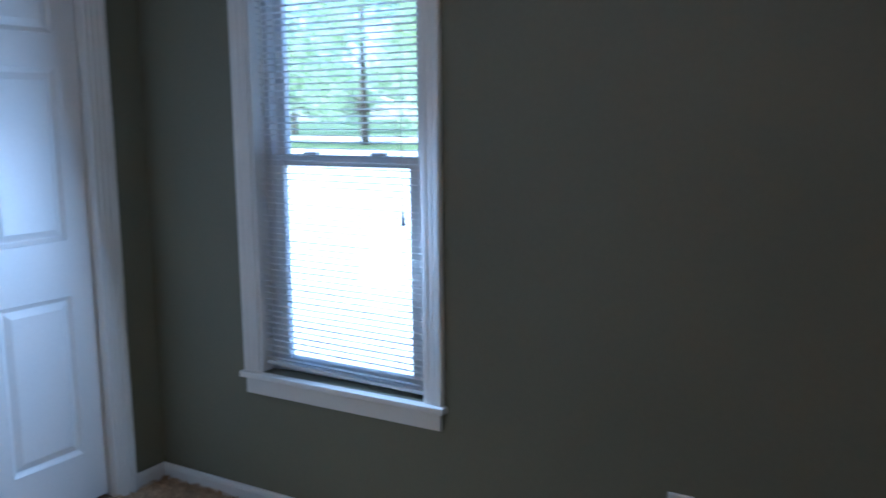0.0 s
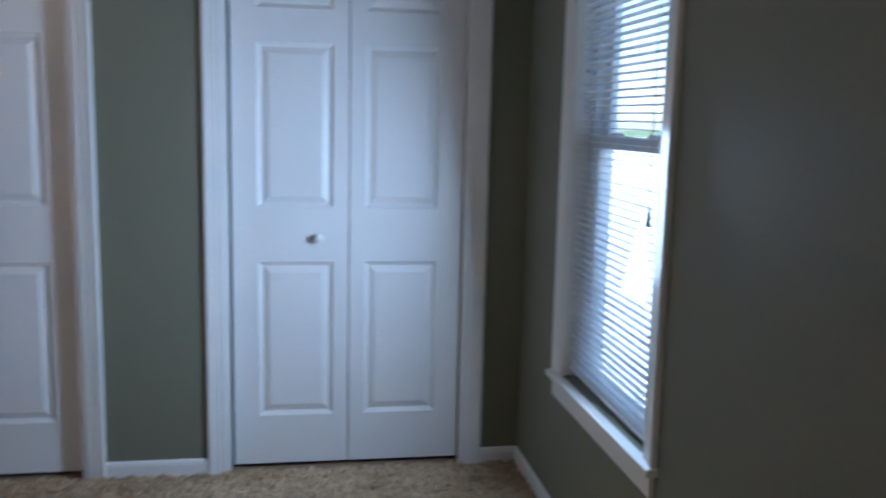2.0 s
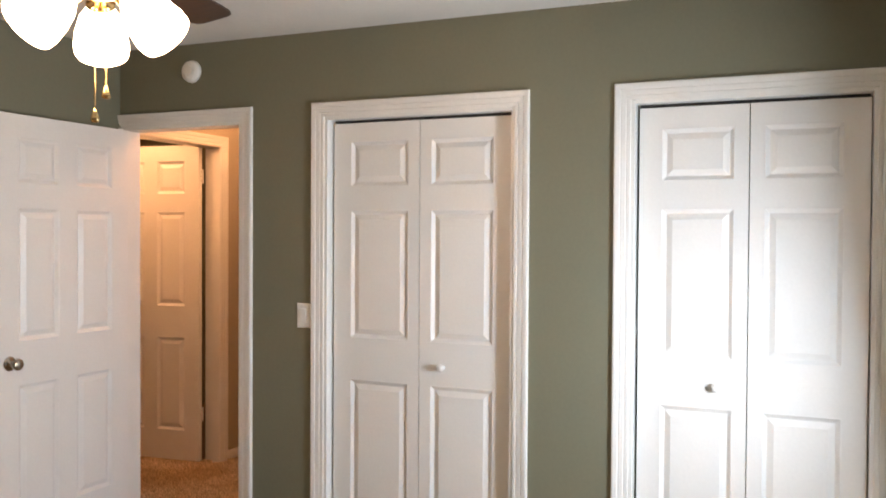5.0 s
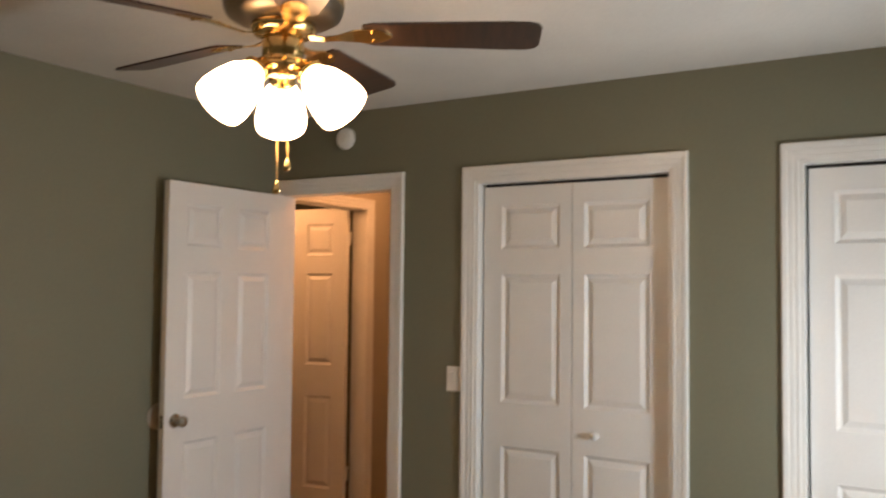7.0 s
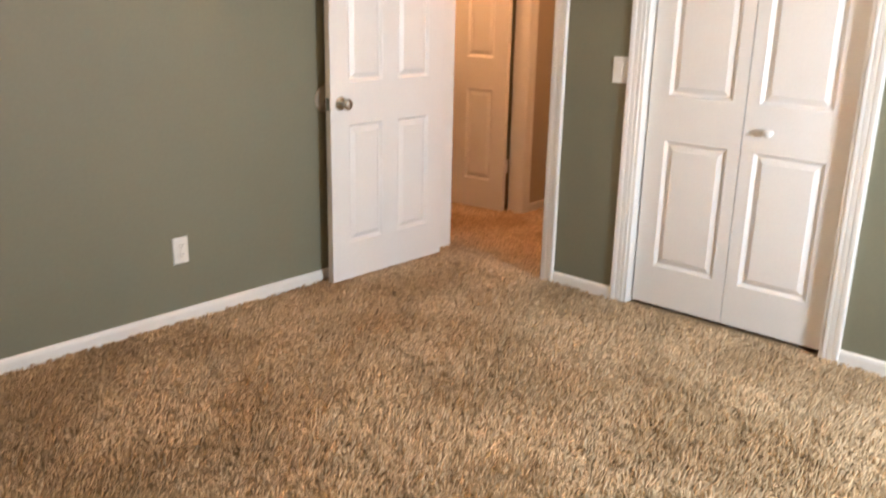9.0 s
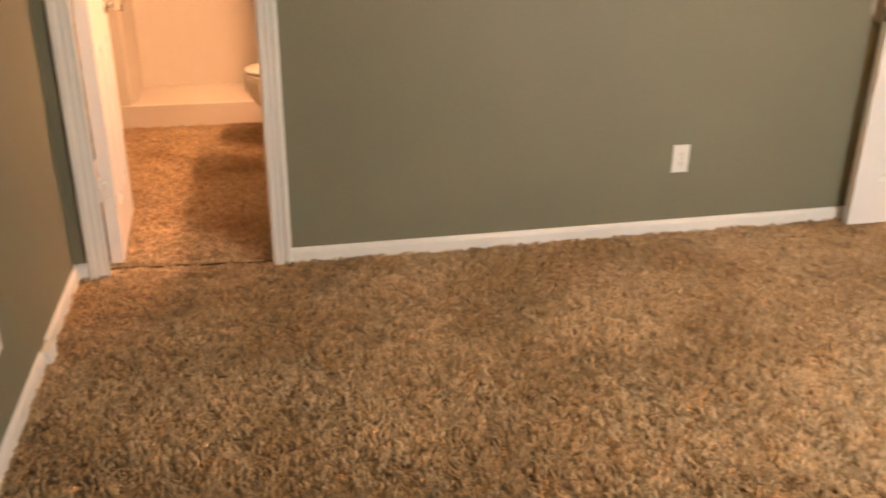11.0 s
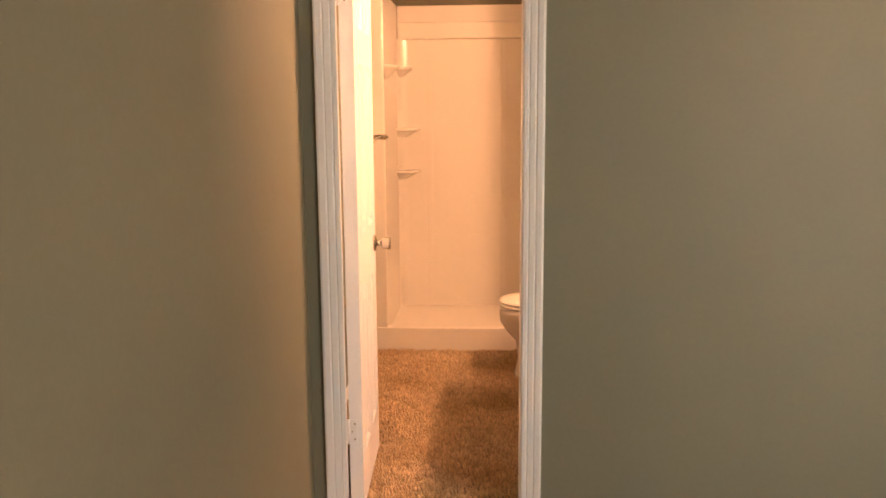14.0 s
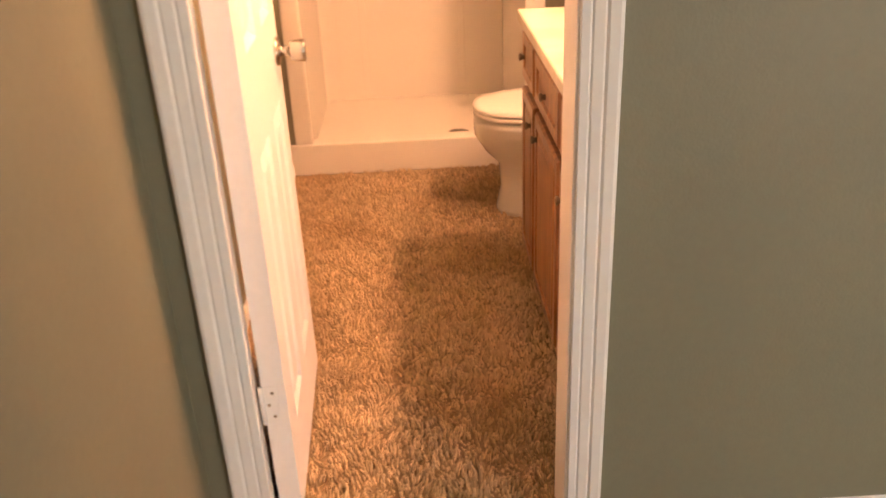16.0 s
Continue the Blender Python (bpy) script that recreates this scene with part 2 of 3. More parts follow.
def opening_trim(name, label, face, axis, normal, lo, hi, top, depth, left=True, right=True, J=0.015, over=0.0):
    """Casing on one wall face round an opening from lo to hi, with the jambs that line it. axis: 'x' or 'y', the way the wall runs."""
    trim = empty(name, pose(0, 0, 0), label, "door trim", kind="structure")

    def P(along, z, off=0.0):
        return (along, face + off, z) if axis == "x" else (face + off, along, z)

    e = (1, 0, 0) if axis == "x" else (0, 1, 0)
    nrm = (0, normal, 0) if axis == "x" else (normal, 0, 0)
    neg = tuple(-c for c in e)
    if left:
        part("casing", moulding(P(lo + over, 0), P(lo + over, top), neg, nrm, 0, 1, CASING, 1.12 + over * 4), M_TRIM, trim)
    if right:
        part("casing", moulding(P(hi, 0), P(hi, top), e, nrm, 0, 1), M_TRIM, trim)
    part("casing", moulding(P(lo + over, top), P(hi, top), (0, 0, 1), nrm, 1 if left else 0.8, 1 if right else 0.8), M_TRIM, trim)
    d0, d1 = sorted((face + 0.003 * normal, face - depth * normal))

    def jb(a0, a1, z0, z1):
        return boxed(a0, a1, d0, d1, z0, z1, 0.0015, 1) if axis == "x" else boxed(d0, d1, a0, a1, z0, z1, 0.0015, 1)

    part("jamb", jb(lo - 0.004, lo + J, 0, top - 0.001), M_TRIM, trim)
    part("jamb", jb(hi - J, hi + 0.004, 0, top - 0.001), M_TRIM, trim)
    part("jamb", jb(lo + J, hi - J, top - J, top + 0.004), M_TRIM, trim)
    return trim


PANEL_Z = ((0.185, 0.785), (0.978, 1.582), (1.692, 1.905))


def panel_skin(bm, w, h, cols, y, s):
    """One face of a moulded door: flat stiles and rails with sunk panels. s: -1 or 1, the way the face looks."""
    xs = sorted({0.0, w, *[c for p in cols for c in p]})
    zs = sorted({0.0, h, *[c for p in PANEL_Z for c in p]})
    for x0, x1 in zip(xs, xs[1:]):
        for z0, z1 in zip(zs, zs[1:]):
            if (x0, x1) in cols and (z0, z1) in PANEL_Z:
                prev = None
                for ins, dep in ((0.0, 0.0), (0.002, -0.001), (0.006, 0.001), (0.018, 0.0105), (0.022, 0.0115)):
                    ring = [bm.verts.new((a, y - s * dep, b)) for a, b in
                            ((x0 + ins, z0 + ins), (x1 - ins, z0 + ins), (x1 - ins, z1 - ins), (x0 + ins, z1 - ins))]
                    if prev:
                        for i in range(4):
                            bm.faces.new((prev[i], prev[(i + 1) % 4], ring[(i + 1) % 4], ring[i]))
                    prev = ring
                bm.faces.new(prev)
            else:
                bm.faces.new([bm.verts.new(p) for p in ((x0, y, z0), (x1, y, z0), (x1, y, z1), (x0, y, z1))])


def raised_panel(w, h, s):
    bm = bmesh.new()
    rings = []
    for ins, d in ((0.0, 0.0), (0.001, 0.0008), (0.022, 0.0098), (0.024, 0.0106)):
        rings.append([(a, s * d, b) for a, b in ((ins, ins), (w - ins, ins), (w - ins, h - ins), (ins, h - ins))])
    return loft(rings, bm)


def moulded_leaf(name, w, h, t, cols, parent, m, both=True, label=""):
    """A door leaf from its hinge edge at x = 0, with its front at y = 0 looking to -y, and its raised panels."""
    bm = bmesh.new()
    panel_skin(bm, w, h, cols, 0.0, -1)
    if both:
        panel_skin(bm, w, h, cols, t, 1)
    else:
        bm.faces.new([bm.verts.new(p) for p in ((0, t, 0), (w, t, 0), (w, t, h), (0, t, h))])
    for a, b in (((0, 0), (w, 0)), ((w, 0), (w, h)), ((w, h), (0, h)), ((0, h), (0, 0))):
        bm.faces.new([bm.verts.new(p) for p in ((a[0], 0, a[1]), (b[0], 0, b[1]), (b[0], t, b[1]), (a[0], t, a[1]))])
    bmesh.ops.remove_doubles(bm, verts=bm.verts, dist=0.0001)
    leaf = part(name, bm, M_DOOR, parent, label, m=m)
    shared = {}
    for side, y, s in ((-1, 0.0115, -1), (1, t - 0.0115, 1)) if both else ((-1, 0.0115, -1),):
        for x0, x1 in cols:
            for z0, z1 in PANEL_Z:
                key = (round(x1 - x0, 4), round(z1 - z0, 4), s)
                if key not in shared:
                    shared[key] = mesh_of("panel", raised_panel(x1 - x0 - 0.044, z1 - z0 - 0.044, s), M_DOOR)
                again("panel", shared[key], leaf, pose(x0 + 0.022, y, z0 + 0.022))
    return leaf


def knob_set(parent, x, z, y, s, mat=None, drum=False):
    """A round or drum-shaped door knob on its rose, standing out along y by the sign s."""
    mat = mat or M_CHROME
    prof = [(0.0, 0.0), (0.032, 0.0), (0.033, 0.004), (0.028, 0.009), (0.014, 0.012), (0.011, 0.016), (0.011, 0.030), (0.018, 0.036), (0.026, 0.044),
            (0.0275, 0.053), (0.025, 0.060), (0.019, 0.064), (0.0, 0.065)]
    if drum:
        prof = prof[:7] + [(0.020, 0.033), (0.0225, 0.036), (0.0260, 0.064), (0.0255, 0.067), (0.023, 0.0685), (0.0, 0.0675)]
    return part("door_knob", lathe([(r, s * h) for r, h in prof], 28, axis="y"), mat, parent, "satin nickel knob on a round rose", True, pose(x, y, z))


def hinge(parent, m, y0, y1, ky):
    h = part("hinge", boxed(-0.0012, 0.0012, y0, y1, 0, 0.089, 0.001, 1), M_TRIM, parent, "hinge leaf painted over in white", m=m)
    part("knuckle", lathe([(0.0055, 0), (0.0055, 0.089)], 12), M_TRIM, h, smooth=True, m=pose(-0.003, ky, 0))
    for z in (0.016, 0.044, 0.073):
        part("screw", lathe([(0.0038, 0), (0.003, 0.0006)], 10, axis="x"), M_CHROME, h, m=pose(-0.0018, y0 + (0.009 if z != 0.044 else 0.018), z))
    return h


def wall(name, label, runs, axis, d0, d1, a0, a1, z1, holes=(), z0=0.0, mat=None):
    """A wall of one thickness with openings (from, to, bottom, top) cut right through it."""
    bm = bmesh.new()
    cuts = sorted({a0, a1, *[c for h in holes for c in h[:2]]})
    for u0, u1 in zip(cuts, cuts[1:]):
        spans = [(z0, z1)]
        for h0, h1, b, t in holes:
            if h0 <= u0 + 1e-6 and u1 <= h1 + 1e-6:
                spans = [(z0, b), (t, z1)]
        for s0, s1 in spans:
            if s1 - s0 > 1e-4:
                if axis == "x":
                    box(bm, u0, u1, d0, d1, s0, s1)
                else:
                    box(bm, d0, d1, u0, u1, s0, s1)
    bmesh.ops.remove_doubles(bm, verts=bm.verts, dist=0.0001)
    return tagged(part(name, bm, mat or M_WALL), label, "wall", kind="structure")


# ---- the rooms ----
H = 2.44
XC, XL, YB, YD = 4.0, 0.018, 0.0, -3.80
TOP = 2.036
DW, C1, C2 = (-0.775, -0.018), (-2.190, -1.250), (-3.585, -2.687)
SHOWER_Y = 2.190
BD = (0.111, 0.732)
WX, WZ = (2.757, 3.460), (0.515, 2.03)
HD = (4.27, 5.005)
HY = 0.13

tagged(part("floor", boxed(-0.3, 7.6, -3.95, 3.4, -0.12, -0.002), M_FLOOR), "carpet-covered floor running through bedroom, hall and bathroom", "floor", kind="structure")
tagged(part("ceiling", boxed(-0.08, 4.0, -3.90, 0.0, H, H + 0.1), M_CEIL), "flat white painted bedroom ceiling", "ceiling", kind="structure")
tagged(part("ceiling_bath", boxed(-0.2, 1.55, 0.11, 3.4, H, H + 0.1), M_CEIL), "flat white painted bathroom ceiling", "ceiling", kind="structure")
tagged(part("ceiling_closets", boxed(4.0, 4.80, -3.93, -1.0, H, H + 0.1), M_CEIL), "flat white painted closet ceiling", "ceiling", kind="structure")
tagged(part("ceiling_hall", boxed(4.11, 7.6, -1.0, 3.4, H, H + 0.1), M_CEIL), "flat white painted hall ceiling", "ceiling", kind="structure")
wall("wall_closets", "sage green bedroom wall with door and two closets", None, "y", XC, XC + 0.11, YD, YB, H,
     [(DW[0], DW[1], 0, TOP), (C1[0], C1[1], 0, TOP), (C2[0], C2[1], 0, TOP)])
wall("wall_bathroom", "sage green bedroom wall with the bathroom doorway", None, "x", YB, YB + 0.11, -0.2, XC + 0.11, H, [(BD[0], BD[1], 0, TOP)])
wall("wall_plain", "plain sage green bedroom wall beside the bathroom doorway", None, "y", XL - 0.11, XL, YD, YB, H)
wall("wall_window", "sage green bedroom wall with one tall window", None, "x", YD - 0.13, YD, XL - 0.11, 4.80, H, [(WX[0], WX[1], WZ[0], WZ[1])])
wall("wall_bath_left", "olive bathroom wall beside the open door", None, "y", -0.20, -0.09, 0.11, 3.35, H)
wall("wall_bath_return", "olive bathroom wall strip beside the shower stall", None, "x", SHOWER_Y + 0.012, SHOWER_Y + 0.10, -0.089, -0.046, H)
wall("wall_bath_right", "olive bathroom wall behind vanity and toilet", None, "y", 1.44, 1.55, 0.11, 3.35, H)
wall("wall_bath_back", "olive bathroom wall above the shower stall", None, "x", 3.24, 3.35, -0.09, 1.44, H)
wall("wall_hall_left", "hall wall with an open bedroom door", None, "x", HY, HY + 0.11, XC + 0.11, 7.6, H, [(HD[0], HD[1], 0, TOP)], mat=M_HALL)
wall("wall_hall_right", "plain hall wall beside the closets", None, "x", -1.02, -0.91, XC + 0.11, 7.6, H, mat=M_HALL)
wall("wall_hall_end", "plain hall end wall", None, "y", 7.49, 7.60, -0.91, HY, H, mat=M_HALL)
wall("wall_closet_back", "plain wall at the back of the closets", None, "y", 4.70, 4.80, -3.93, -1.02, H)
wall("wall_room_side", "plain wall of the room across the hall", None, "y", 4.0, 4.11, 0.24, 3.35, H)
wall("wall_room_far", "plain wall of the room across the hall", None, "y", 6.5, 6.61, 0.24, 3.35, H)
wall("wall_room_back", "plain wall of the room across the hall", None, "x", 3.24, 3.35, 4.11, 6.5, H)

BASE = [(0.0, 0.0), (0.0, 0.0115), (0.040, 0.0115), (0.050, 0.009), (0.056, 0.004), (0.057, 0.0)]


def baseboard(p0, p1, normal):
    ob = part("baseboard", moulding((*p0, 0.0), (*p1, 0.0), (0, 0, 1), (*normal, 0), 0, 0, BASE), M_TRIM)
    return tagged(ob, "low white painted baseboard along the carpet", "baseboard", kind="structure")


CW = 0.0678
baseboard((BD[1] + CW, YB), (XC, YB), (0, -1))
baseboard((XL + 0.0115, YB), (BD[0] + 0.024 - CW, YB), (0, -1))
baseboard((XL, YD), (XL, -0.655), (1, 0))
baseboard((XL, -0.575), (XL, YB), (1, 0))
baseboard((XC, C1[1] + CW), (XC, DW[0] - CW), (-1, 0))
baseboard((XC, C2[1] + CW), (XC, C1[0] - CW), (-1, 0))
baseboard((XC, YD), (XC, C2[0] - CW), (-1, 0))
baseboard((XL, YD), (XC, YD), (0, 1))
baseboard((HD[1] + CW, HY), (7.49, HY), (0, -1))
baseboard((-0.09, 0.11), (-0.09, 2.19), (1, 0))

opening_trim("trim_1", "white moulded casing round the bedroom doorway", XC, "y", -1, DW[0], DW[1], TOP, 0.113, right=False)
opening_trim("trim_2", "white moulded casing round a closet opening", XC, "y", -1, C1[0], C1[1], TOP, 0.113)
opening_trim("trim_3", "white moulded casing round a closet opening", XC, "y", -1, C2[0], C2[1], TOP, 0.113)
opening_trim("trim_4", "white moulded casing round the bathroom doorway", YB, "x", -1, BD[0], BD[1], TOP, 0.113, J=0.005, over=0.027)
opening_trim("trim_5", "white moulded casing round a hall doorway", HY, "x", -1, HD[0], HD[1], TOP, 0.113, J=0.005)
opening_casing = empty("trim_7", pose(0, 0, 0), "white moulded casing on the bathroom side of the doorway", "door trim", kind="structure")
part("casing", moulding((BD[0] + 0.001, 0.11, 0), (BD[0] + 0.001, 0.11, TOP), (-1, 0, 0), (0, 1, 0), 0, 1), M_TRIM, opening_casing)
part("casing", moulding((BD[0] + 0.001, 0.11, TOP), (BD[1], 0.11, TOP), (0, 0, 1), (0, 1, 0), 1, 0), M_TRIM, opening_casing)
strip = boxed(XC - 0.016, XC, DW[1], -0.001, 0.0, TOP + 0.0, 0.002, 1)
tagged(part("trim_6", strip, M_TRIM), "narrow white casing squeezed into the room corner", "door trim", kind="structure")

# ---- doors ----


def swing_door(name, label, pivot, turn, w, cols, knob_z=0.90, t=0.035, drum=False):
    d = empty(name, pose(*pivot, 0, 0, turn), label, "door", kind="structure")
    leaf = moulded_leaf("leaf", w, 2.0, t, cols, d, pose(0, 0, 0.014))
    knob_set(leaf, w - 0.062, knob_z - 0.014, 0.0, -1, drum=drum)
    knob_set(leaf, w - 0.062, knob_z - 0.014, t, 1, drum=drum)
    part("latch", boxed(w - 0.001, w + 0.0015, 0.006, 0.029, knob_z - 0.045, knob_z + 0.015, 0.0008, 1), M_CHROME, leaf, "nickel latch plate on the door edge")
    return d, leaf


# bedroom door, swung back against the bathroom wall: its free edge lies towards the room
d1, leaf1 = swing_door("door_1", "white six-panel bedroom door standing wide open", (3.948, -0.066, 0), 180 - 0.4, 0.778,
                       ((0.108, 0.340), (0.438, 0.670)))
d2, leaf2 = swing_door("door_2", "white six-panel bathroom door opened into the bathroom", (0.175, 0.102, 0), 90 + 2.2, 0.600,
                       ((0.095, 0.255), (0.345, 0.505)), t=0.047, drum=True)
for z in (0.250, 1.760):
    hinge(leaf2, pose(-0.0015, 0.0, z), 0.018, 0.047, 0.049)
d3, leaf3 = swing_door("door_3", "white six-panel door standing open across the hall", (4.970, 0.246, 0), 90 + 6, 0.72,
                       ((0.100, 0.315), (0.405, 0.620)))
leaf3.scale.z = 1.016
for z in (0.250, 1.760):
    hinge(leaf3, pose(-0.0015, 0.0, z), -0.002, 0.026, -0.004)


def bifold(name, label, lo, hi, knob_on):
    """A pair of folding leaves that closes an opening; knob_on: 0 for the leaf next to hi."""
    d = empty(name, pose(XC + 0.045, hi - 0.026, 0, 0, 0, -90), label, "closet door", "closet doors", kind="structure")
    w = (hi - lo - 0.046 - 0.004) / 2
    a = moulded_leaf("leaf", w, 1.990, 0.030, ((0.088, w - 0.052),), d, pose(0, 0, 0.016), False)
    b = moulded_leaf("leaf", w, 1.990, 0.030, ((0.052, w - 0.088),), d, pose(w + 0.004, 0, 0.016), False)
    leaf, x = ((a, w - 0.113), (b, 0.115))[knob_on]
    prof = [(0.0, 0.0), (0.012, 0.0), (0.010, 0.006), (0.009, 0.012), (0.014, 0.018), (0.0175, 0.026), (0.016, 0.033), (0.010, 0.037), (0.0, 0.038)]
    part("knob", lathe([(r, -h) for r, h in prof], 24, axis="y"), M_DOOR, leaf, "small round white wooden knob", True, pose(x, 0, 0.87))
    # solid near-black bar fills the gap over the leaves in place of shade
    part("track", boxed(0, 2 * w, 0.012, 0.028, 2.0085, 2.0205), M_DARK, d, "near-black strip put in for the shade in the folding-door track gap")
    return d


bifold("door_4", "white six-panel bifold closet door, closed", C1[0], C1[1], 1)
bifold("door_5", "white six-panel bifold closet door, closed", C2[0], C2[1], 0)

# ---- window and blind ----
win = empty("window_1", pose(0, 0, 0), "white vinyl double-hung window with painted wooden sill", "window", kind="structure")
wx0, wx1, wz0, wz1 = WX[0], WX[1], WZ[0], WZ[1]
part("casing", moulding((wx0, YD, wz0), (wx0, YD, wz1), (-1, 0, 0), (0, 1, 0), 0, 1), M_TRIM, win)
part("casing", moulding((wx1, YD, wz0), (wx1, YD, wz1), (1, 0, 0), (0, 1, 0), 0, 1), M_TRIM, win)
part("casing", moulding((wx0, YD, wz1), (wx1, YD, wz1), (0, 0, 1), (0, 1, 0), 1, 1), M_TRIM, win)
part("window_sill", boxed(wx0 - 0.078, wx1 + 0.078, YD - 0.085, YD + 0.032, wz0 - 0.022, wz0 - 0.0005, 0.006, 3), M_TRIM, win, "white painted sill board")
part("apron", boxed(wx0 - 0.060, wx1 + 0.060, YD, YD + 0.014, wz0 - 0.082, wz0 - 0.022, 0.003, 2), M_TRIM, win)
for a0, a1 in ((wx0 - 0.003, wx0 + 0.012), (wx1 - 0.012, wx1 + 0.003)):
    part("jamb", boxed(a0, a1, YD - 0.13, YD + 0.002, wz0, wz1, 0.001, 1), M_TRIM, win)
part("jamb", boxed(wx0 + 0.012, wx1 - 0.012, YD - 0.13, YD + 0.002, wz1 - 0.012, wz1 + 0.003, 0.001, 1), M_TRIM, win)
MEET = 1.272


def sash(x0, x1, z0, z1, y, rail_top, rail_bottom, stile):
    bm = bmesh.new()
    box(bm, x0, x0 + stile, y - 0.016, y + 0.016, z0, z1, 0.003, 1)
    box(bm, x1 - stile, x1, y - 0.016, y + 0.016, z0, z1, 0.003, 1)
    box(bm, x0 + stile, x1 - stile, y - 0.0155, y + 0.0155, z0, z0 + rail_bottom, 0.003, 1)
    box(bm, x0 + stile, x1 - stile, y - 0.0155, y + 0.0155, z1 - rail_top, z1, 0.003, 1)
    s = part("sash", bm, M_VINYL, win)
    g = part("pane", boxed(x0 + stile - 0.004, x1 - stile + 0.004, y - 0.002, y + 0.002, z0 + rail_bottom - 0.004, z1 - rail_top + 0.004), M_GLASS, s, "clear window glass")
    g.visible_shadow = False
    return s


part("window_frame", boxed(wx0 + 0.012, wx0 + 0.042, YD - 0.125, YD - 0.055, wz0, wz1 - 0.012, 0.002, 1), M_VINYL, win)
part("window_frame", boxed(wx1 - 0.042, wx1 - 0.012, YD - 0.125, YD - 0.055, wz0, wz1 - 0.012, 0.002, 1), M_VINYL, win)
part("window_frame", boxed(wx0 + 0.042, wx1 - 0.042, YD - 0.125, YD - 0.055, wz1 - 0.042, wz1 - 0.012, 0.002, 1), M_VINYL, win)
sash(wx0 + 0.042, wx1 - 0.042, MEET - 0.018, wz1 - 0.042, YD - 0.106, 0.035, 0.036, 0.036)
low = sash(wx0 + 0.042, wx1 - 0.042, wz0 + 0.002, MEET + 0.018, YD - 0.072, 0.036, 0.050, 0.046)
for x in (2.97, 3.25):
    part("sash_lock", boxed(x - 0.028, x + 0.028, YD - 0.080, YD - 0.058, MEET + 0.018, MEET + 0.030, 0.004, 2), M_VINYL, low)

blind = empty("window_blind", pose(0, 0, 0), "white mini blind lowered over the window, slats open", "window blind")
bx0, bx1, by = wx0 + 0.018, wx1 - 0.018, YD - 0.026
part("headrail", boxed(bx0, bx1, by - 0.014, by + 0.014, wz1 - 0.052, wz1 - 0.014, 0.002, 1), M_VINYL, blind)
bm = bmesh.new()
rows = []
for k in range(5):
    v = (k / 4 - 0.5) * 0.025
    rows.append([bm.verts.new((x, v, 0.0022 * (1 - (2 * k / 4 - 1) ** 2))) for x in np.linspace(0, bx1 - bx0, 2)])
for a, b in zip(rows, rows[1:]):
    bm.faces.new((a[0], a[1], b[1], b[0]))
slat_mesh = mesh_of("slat", bm, M_SLAT, True)
zs = np.arange(wz0 + 0.045, wz1 - 0.06, 0.0215)
for i, z in enumerate(zs):
    sag = 0.010 * (1 - i / len(zs))
    again("slat", slat_mesh, blind, pose(bx0, by, z - sag * 0.2, 8 + random.uniform(-2.5, 2.5), -0.9 * (1 - i / len(zs)) + random.uniform(-0.12, 0.12), 0))
part("bottom_rail", boxed(0, bx1 - bx0, -0.011, 0.011, -0.006, 0.006, 0.003, 2), M_SLAT, blind, m=pose(bx0, by, wz0 + 0.022, 0, -1.2, 0))
for x in (bx0 + 0.09, bx1 - 0.09):
    for dy in (-0.0125, 0.0125):
        part("ladder_cord", tube([(x, by + dy, wz0 + 0.03), (x, by + dy, wz1 - 0.05)], 0.0008, 5), M_CORD, blind)
part("tilt_wand", tube([(bx1 - 0.045, by + 0.022, wz1 - 0.05), (bx1 - 0.043, by + 0.024, 1.43)], 0.0035, 8), M_PLATE, blind, "clear plastic tilt wand", True)
part("lift_cord", tube([(bx0 + 0.06, by + 0.020, wz1 - 0.05), (bx0 + 0.062, by + 0.021, 1.12)], 0.0012, 6), M_CORD, blind)
part("cord_tassel", lathe([(0.0, 0.045), (0.003, 0.043), (0.0055, 0.012), (0.0075, 0.0), (0.0, -0.001)], 12), M_DARK, blind, "small dark cord tassel", True,
     pose(bx0 + 0.062, by + 0.021, 1.078))

# ---- wall fittings ----


def plate(bm, w, h, t=0.006):
    rings = []
    for ins, d in ((0, 0), (0, 0.002), (0.004, t), (0.006, t)):
        rings.append([(a, -d, b) for a, b in ((-w / 2 + ins, -h / 2 + ins), (w / 2 - ins, -h / 2 + ins), (w / 2 - ins, h / 2 - ins), (-w / 2 + ins, h / 2 - ins))])
    return loft(rings, bm)


def outlet(m, label):
    o = empty("wall_outlet", m, label, "outlet", "wall outlets")
    part("cover_plate", plate(bmesh.new(), 0.074, 0.118), M_PLATE, o)
    for z in (-0.0195, 0.0195):
        r = part("receptacle", lathe([(0.0172, 0), (0.0172, -0.0015), (0.016, -0.002), (0.0, -0.002)], 24, axis="y"), M_PLATE, o, m=pose(0, -0.006, z))
        for x, h in ((-0.0065, 0.0045), (0.0065, 0.0035)):
            part("slot", boxed(x - 0.0012, x + 0.0012, -0.0028, -0.0018, 0.002 - h, 0.002 + h + 0.002), M_DARK, r)
        part("slot", boxed(-0.002, 0.002, -0.0028, -0.0018, -0.0115, -0.0075, 0.0015, 1), M_DARK, r)
    part("screw", lathe([(0.003, 0), (0.0025, -0.0012), (0.0, -0.0013)], 10, axis="y"), M_CHROME, o, m=pose(0, -0.006, 0))
    return o


outlet(pose(2.392, YB, 0.328), "white duplex outlet low on the sage wall")
outlet(pose(XL, -1.015, 0.310, 0, 0, 90), "white duplex outlet beside the bathroom doorway")

outlet(pose(1.939, YD, 0.332, 0, 0, 180), "white duplex outlet on the sage wall beside the window")

